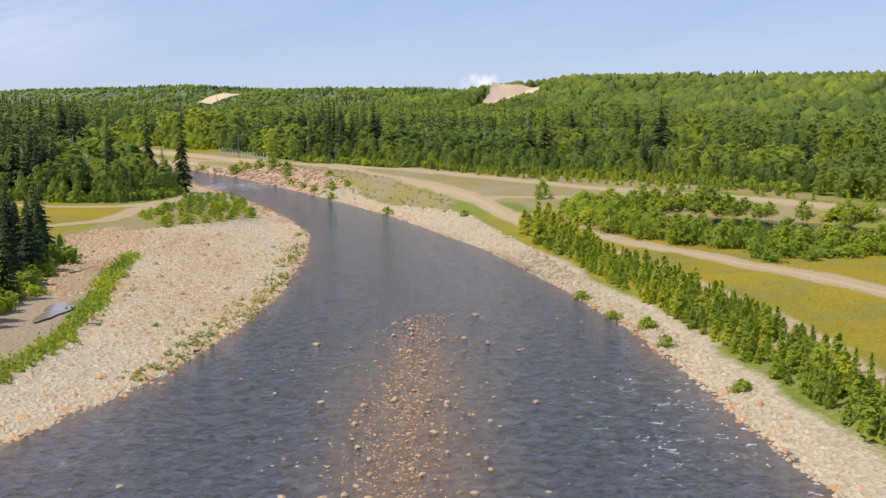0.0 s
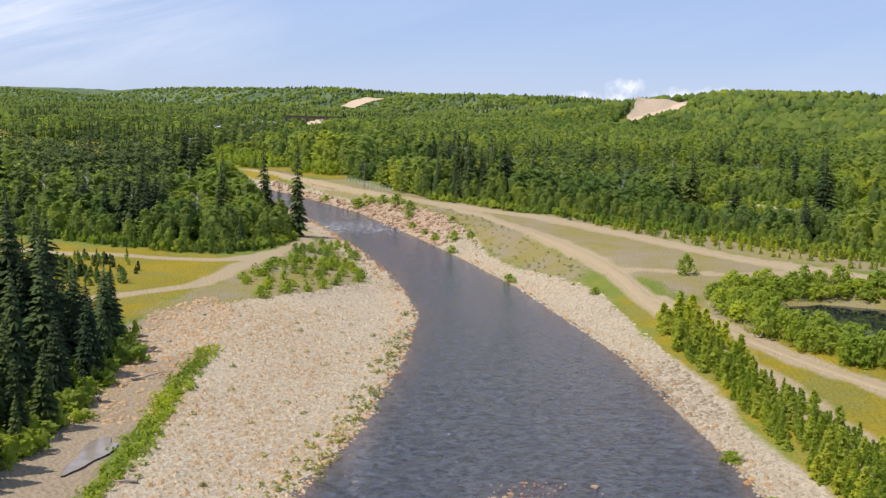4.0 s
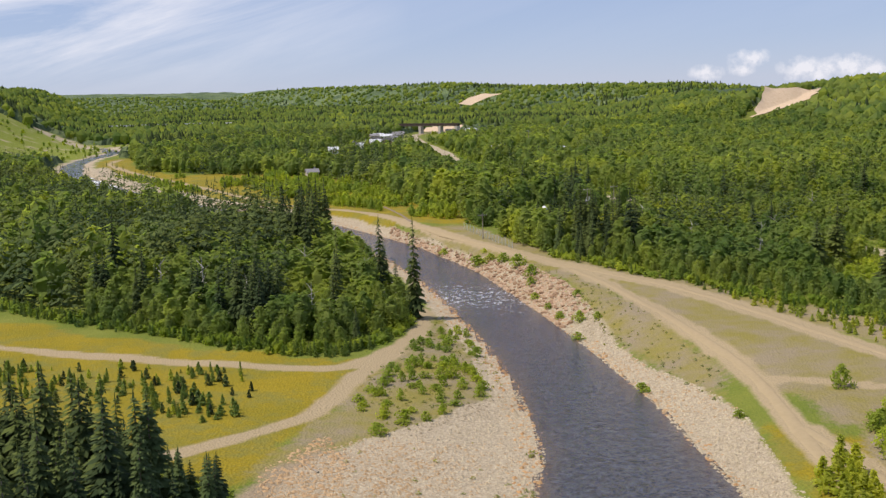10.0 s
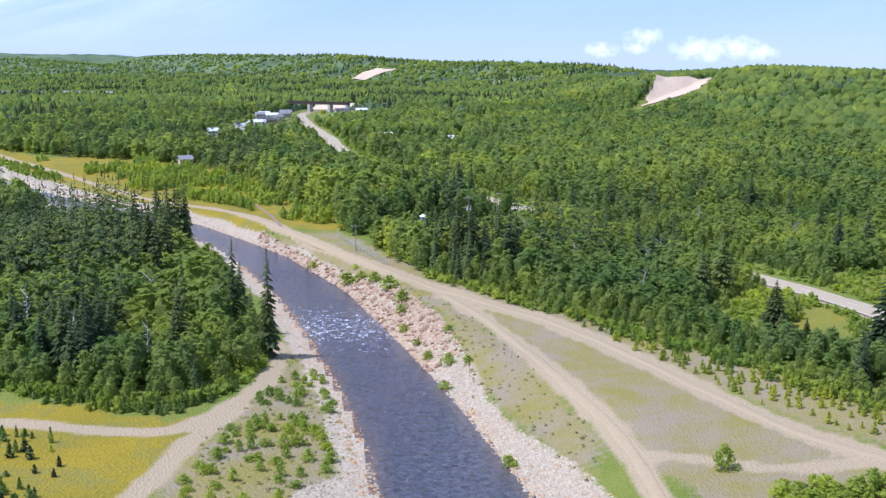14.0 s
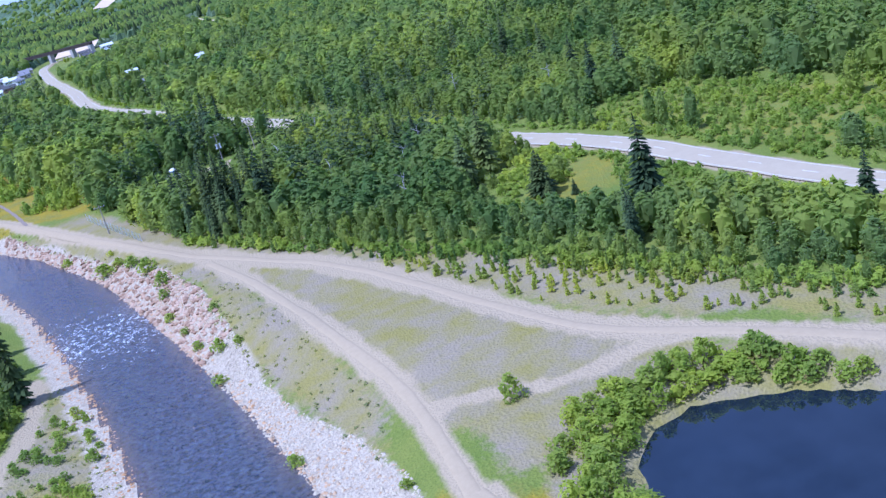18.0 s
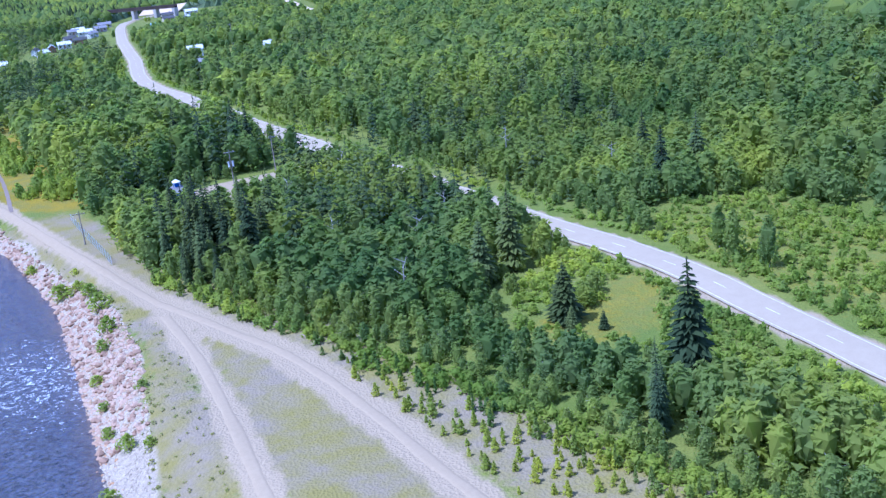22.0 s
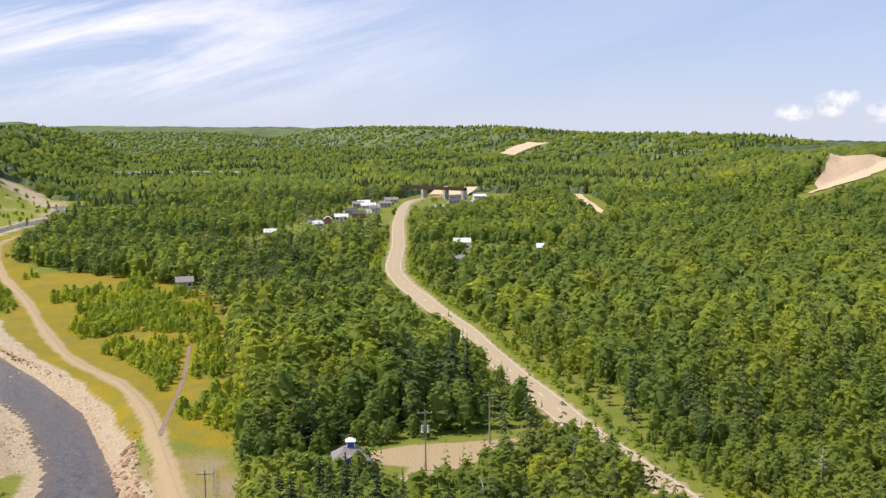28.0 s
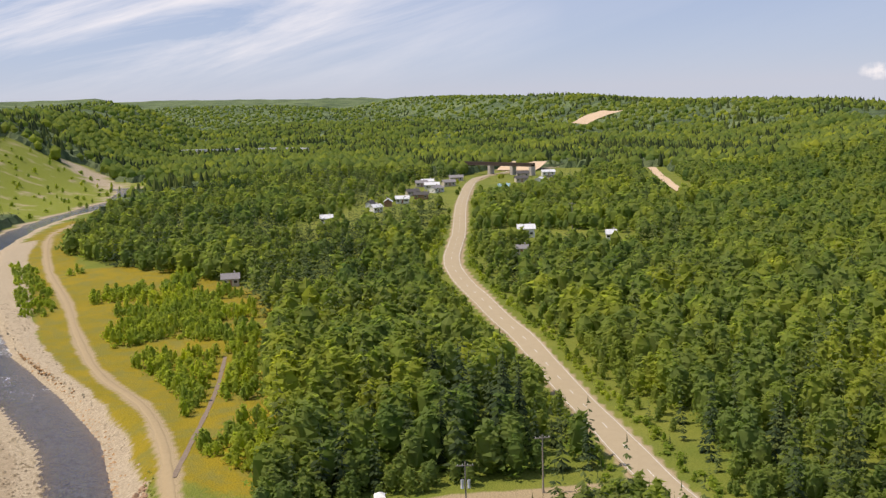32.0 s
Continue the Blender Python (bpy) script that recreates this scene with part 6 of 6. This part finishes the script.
# railway bridge over the road and its bare cutting
bz = hgt(-25, 970) + 8.0
bridge = new("railway_bridge")
d0, d1 = Vector((-58, 1010, bz)), Vector((4, 969, bz))
ang = math.atan2(d1.y - d0.y, d1.x - d0.x)
bridge.location, bridge.rotation_euler = d0, (0, 0, ang)
bl = (d1 - d0).length
part("deck", boxes("deck", M_steel, (0, -2.2, 0.0, bl, 2.2, 0.5)), bridge)
for s in (-2.2, 2.05):
    part("girder", boxes("girder", M_steel, (0, s, -1.3, bl, s + 0.15, 1.3)), bridge, "dark rusty plate girder")
for xx in (0.0, bl * 0.42, bl * 0.72, bl - 2.5):
    part("pier", boxes("pier", M_conc, (xx, -2.5, -9, xx + 2.5, 2.5, -1.3)), bridge, "concrete pier")
tagged(bridge, "dark steel railway bridge on concrete piers", "bridge")


def sheet(name, corners, n, m, mat, rough, label, category, out):
    """A weathered slope between four corners: bottom left, bottom right, top right, top left."""
    a, b, c2, d = [arr(q) for q in corners]
    u, v = np.meshgrid(np.linspace(0, 1, n), np.linspace(0, 1, m))
    p = (a * (1 - u[..., None]) + b * u[..., None]) * (1 - v[..., None]) + (d * (1 - u[..., None]) + c2 * u[..., None]) * v[..., None]
    w2 = (vnoise(p[..., 0] * 1.0, p[..., 2] * 0.3, 9) - 0.5) * rough + (vnoise(p[..., 0], p[..., 2] * 0.3, 25) - 0.5) * rough * 1.6
    p[..., 1] += w2 - 3.0 * np.sin(np.pi * v)
    p[..., 0] += (vnoise(p[..., 2] * 3, p[..., 0] * 0.2, 12) - 0.5) * 10 * (np.abs(u - 0.5) * 2) ** 4
    p[..., 2] += (vnoise(p[..., 0], 0 * u, 14) - 0.5) * 3 * (np.abs(v - 0.5) * 2) ** 3
    p[..., 2] = np.maximum(p[..., 2], height(p[..., 0].ravel(), p[..., 1].ravel()).reshape(p.shape[:2]) + 0.6)
    i = np.arange(n * m).reshape(m, n)
    q = np.stack([i[:-1, :-1], i[:-1, 1:], i[1:, 1:], i[1:, :-1]], -1).reshape(-1, 4)
    return tagged(new(name, mesh_np(name, p.reshape(-1, 3), q, mat, True)), label, category, kind="structure")


k = Mat("bare_sand", 0.95, 0.1)
k.colour(k.mix(k.noise(0.08, 5.0, 0.65), k.ramp(k.noise(0.4, 5.0), (0.3, (0.42, 0.30, 0.19)), (0.7, (0.60, 0.48, 0.34))), (0.54, 0.42, 0.29)))
k.bump(k.noise(0.3, 5.0), 0.8, 1.0)
M_sand = k.m
sheet("sand_scarp", [(243, 872, 13), (300, 925, 13), (350, 1010, 37), (275, 958, 41)], 34, 20, M_sand, 3.5, "bare sandy landslide scarp on the wooded valley side", "slope", 1)
sheet("sand_scarp", [(4, 1692, 25), (26, 1692, 24), (78, 1760, 39), (44, 1760, 40)], 20, 10, M_sand, 5.0, "small bare sand scarp on the far slope", "slope", 1)
sheet("sand_scarp", [(-28, 1035, hgt(-28, 1035)), (6, 1016, hgt(6, 1016)), (10, 1055, hgt(10, 1055) + 6), (-24, 1075, hgt(-24, 1075) + 6)], 12, 8, M_sand, 2.0, "bare sandy cutting behind the railway bridge", "slope", 1)
tagged(new("forest_track", strip("forest_track", CUT, (-3.0, 3.0), M_sand, 0.6, 8.0, 0.3)), "pale cut track through the forest on the slope", "track", kind="structure")

rail_z = float(level(1200)) + 10.0
RAILWAY = [(-640, 1340), (-540, 1362), (-440, 1372), (-330, 1370), (-255, 1330), (-120, 1130), (-58, 1010)]
# a standing train of pale wagons on the far railway line
wv = boxes("body", M_metal, (-8, -1.4, 1.0, 8, 1.4, 3.6))
wu = boxes("underframe", M_steel, (-7.5, -1.2, 0.4, 7.5, 1.2, 1.0))
line = smooth(RAILWAY[1:5], 18.0)
for i, (x, y) in enumerate(line[1:-1]):
    if i % 5 == 3:
        continue
    dx, dy = line[i + 2] - line[i]
    e = new("freight_wagon")
    e.location, e.rotation_euler = (x, y, rail_z), (0, 0, math.atan2(dy, dx))
    part("body", wv, e)
    part("underframe", wu, e)
    tagged(e, "pale grey freight wagon on the far railway line", "wagon", "wagons of the train")
k = Mat("ballast", 0.95, 0.1)
k.colour(k.mix(k.noise(0.5, 4.0), (0.17, 0.155, 0.13), (0.30, 0.27, 0.23)))
rp = smooth(RAILWAY, 15.0)
dr = np.gradient(rp, axis=0)
sd = np.stack([dr[:, 1], -dr[:, 0]], -1) / np.hypot(dr[:, 0], dr[:, 1])[:, None]
v = np.stack([np.column_stack([rp + sd * o, np.full(len(rp), rail_z + q)]) for o, q in ((-22, -13), (-3, 0.3), (3, 0.3), (22, -13))], 1).reshape(-1, 3)
i = np.arange(len(v)).reshape(len(rp), 4)
tagged(new("railway_embankment", mesh_np("railway_embankment", v, np.stack([i[:-1, :-1], i[:-1, 1:], i[1:, 1:], i[1:, :-1]], -1).reshape(-1, 4), k.m, True)), "grassy railway embankment across the valley", "embankment", kind="structure")

M_puddle = Mat("puddle_water", 0.07, 0.5)
M_puddle.colour(M_puddle.ramp(M_puddle.noise(0.8), (0.3, (0.20, 0.17, 0.13)), (0.7, (0.28, 0.24, 0.19))))
# a shallow puddle in the dry channel behind the bar
a = np.arange(28) / 28 * 2 * np.pi
pr = 1 + 0.25 * np.sin(3 * a + 1) + 0.12 * np.sin(5 * a)
pv = np.column_stack([-18.6 + 1.1 * pr * np.cos(a) + 0.6 * np.sin(a), 76.5 + 4.2 * pr * np.sin(a), np.zeros(28)])
pv[:, 2] = height(pv[:, 0], pv[:, 1]).max() + 0.02
pv = np.vstack([pv, pv.mean(0)])
tagged(new("puddle", mesh_np("puddle", pv, np.array([(i, (i + 1) % 28, 28) for i in range(28)]), M_puddle.m, True)), "shallow puddle on the muddy dry channel", "water", kind="structure")

# bushes on the open hillside over the river bend
xs, ys = jitter_grid(-560, -255, 700, 1010, 11.0)
lh = -signed(xs, ys, LEFT_HILL)
m = (lh > -35) & (lh < 105) & (RNG.random(len(xs)) < 0.35)
joined_plants("hillside_bushes", "scattered green bushes on the open hillside", xs[m], ys[m], RNG.uniform(1.5, 4.5, m.sum()), RNG.uniform(1.2, 3.0, m.sum()), THIN, M_shrub_s, (1.3, 2.0))
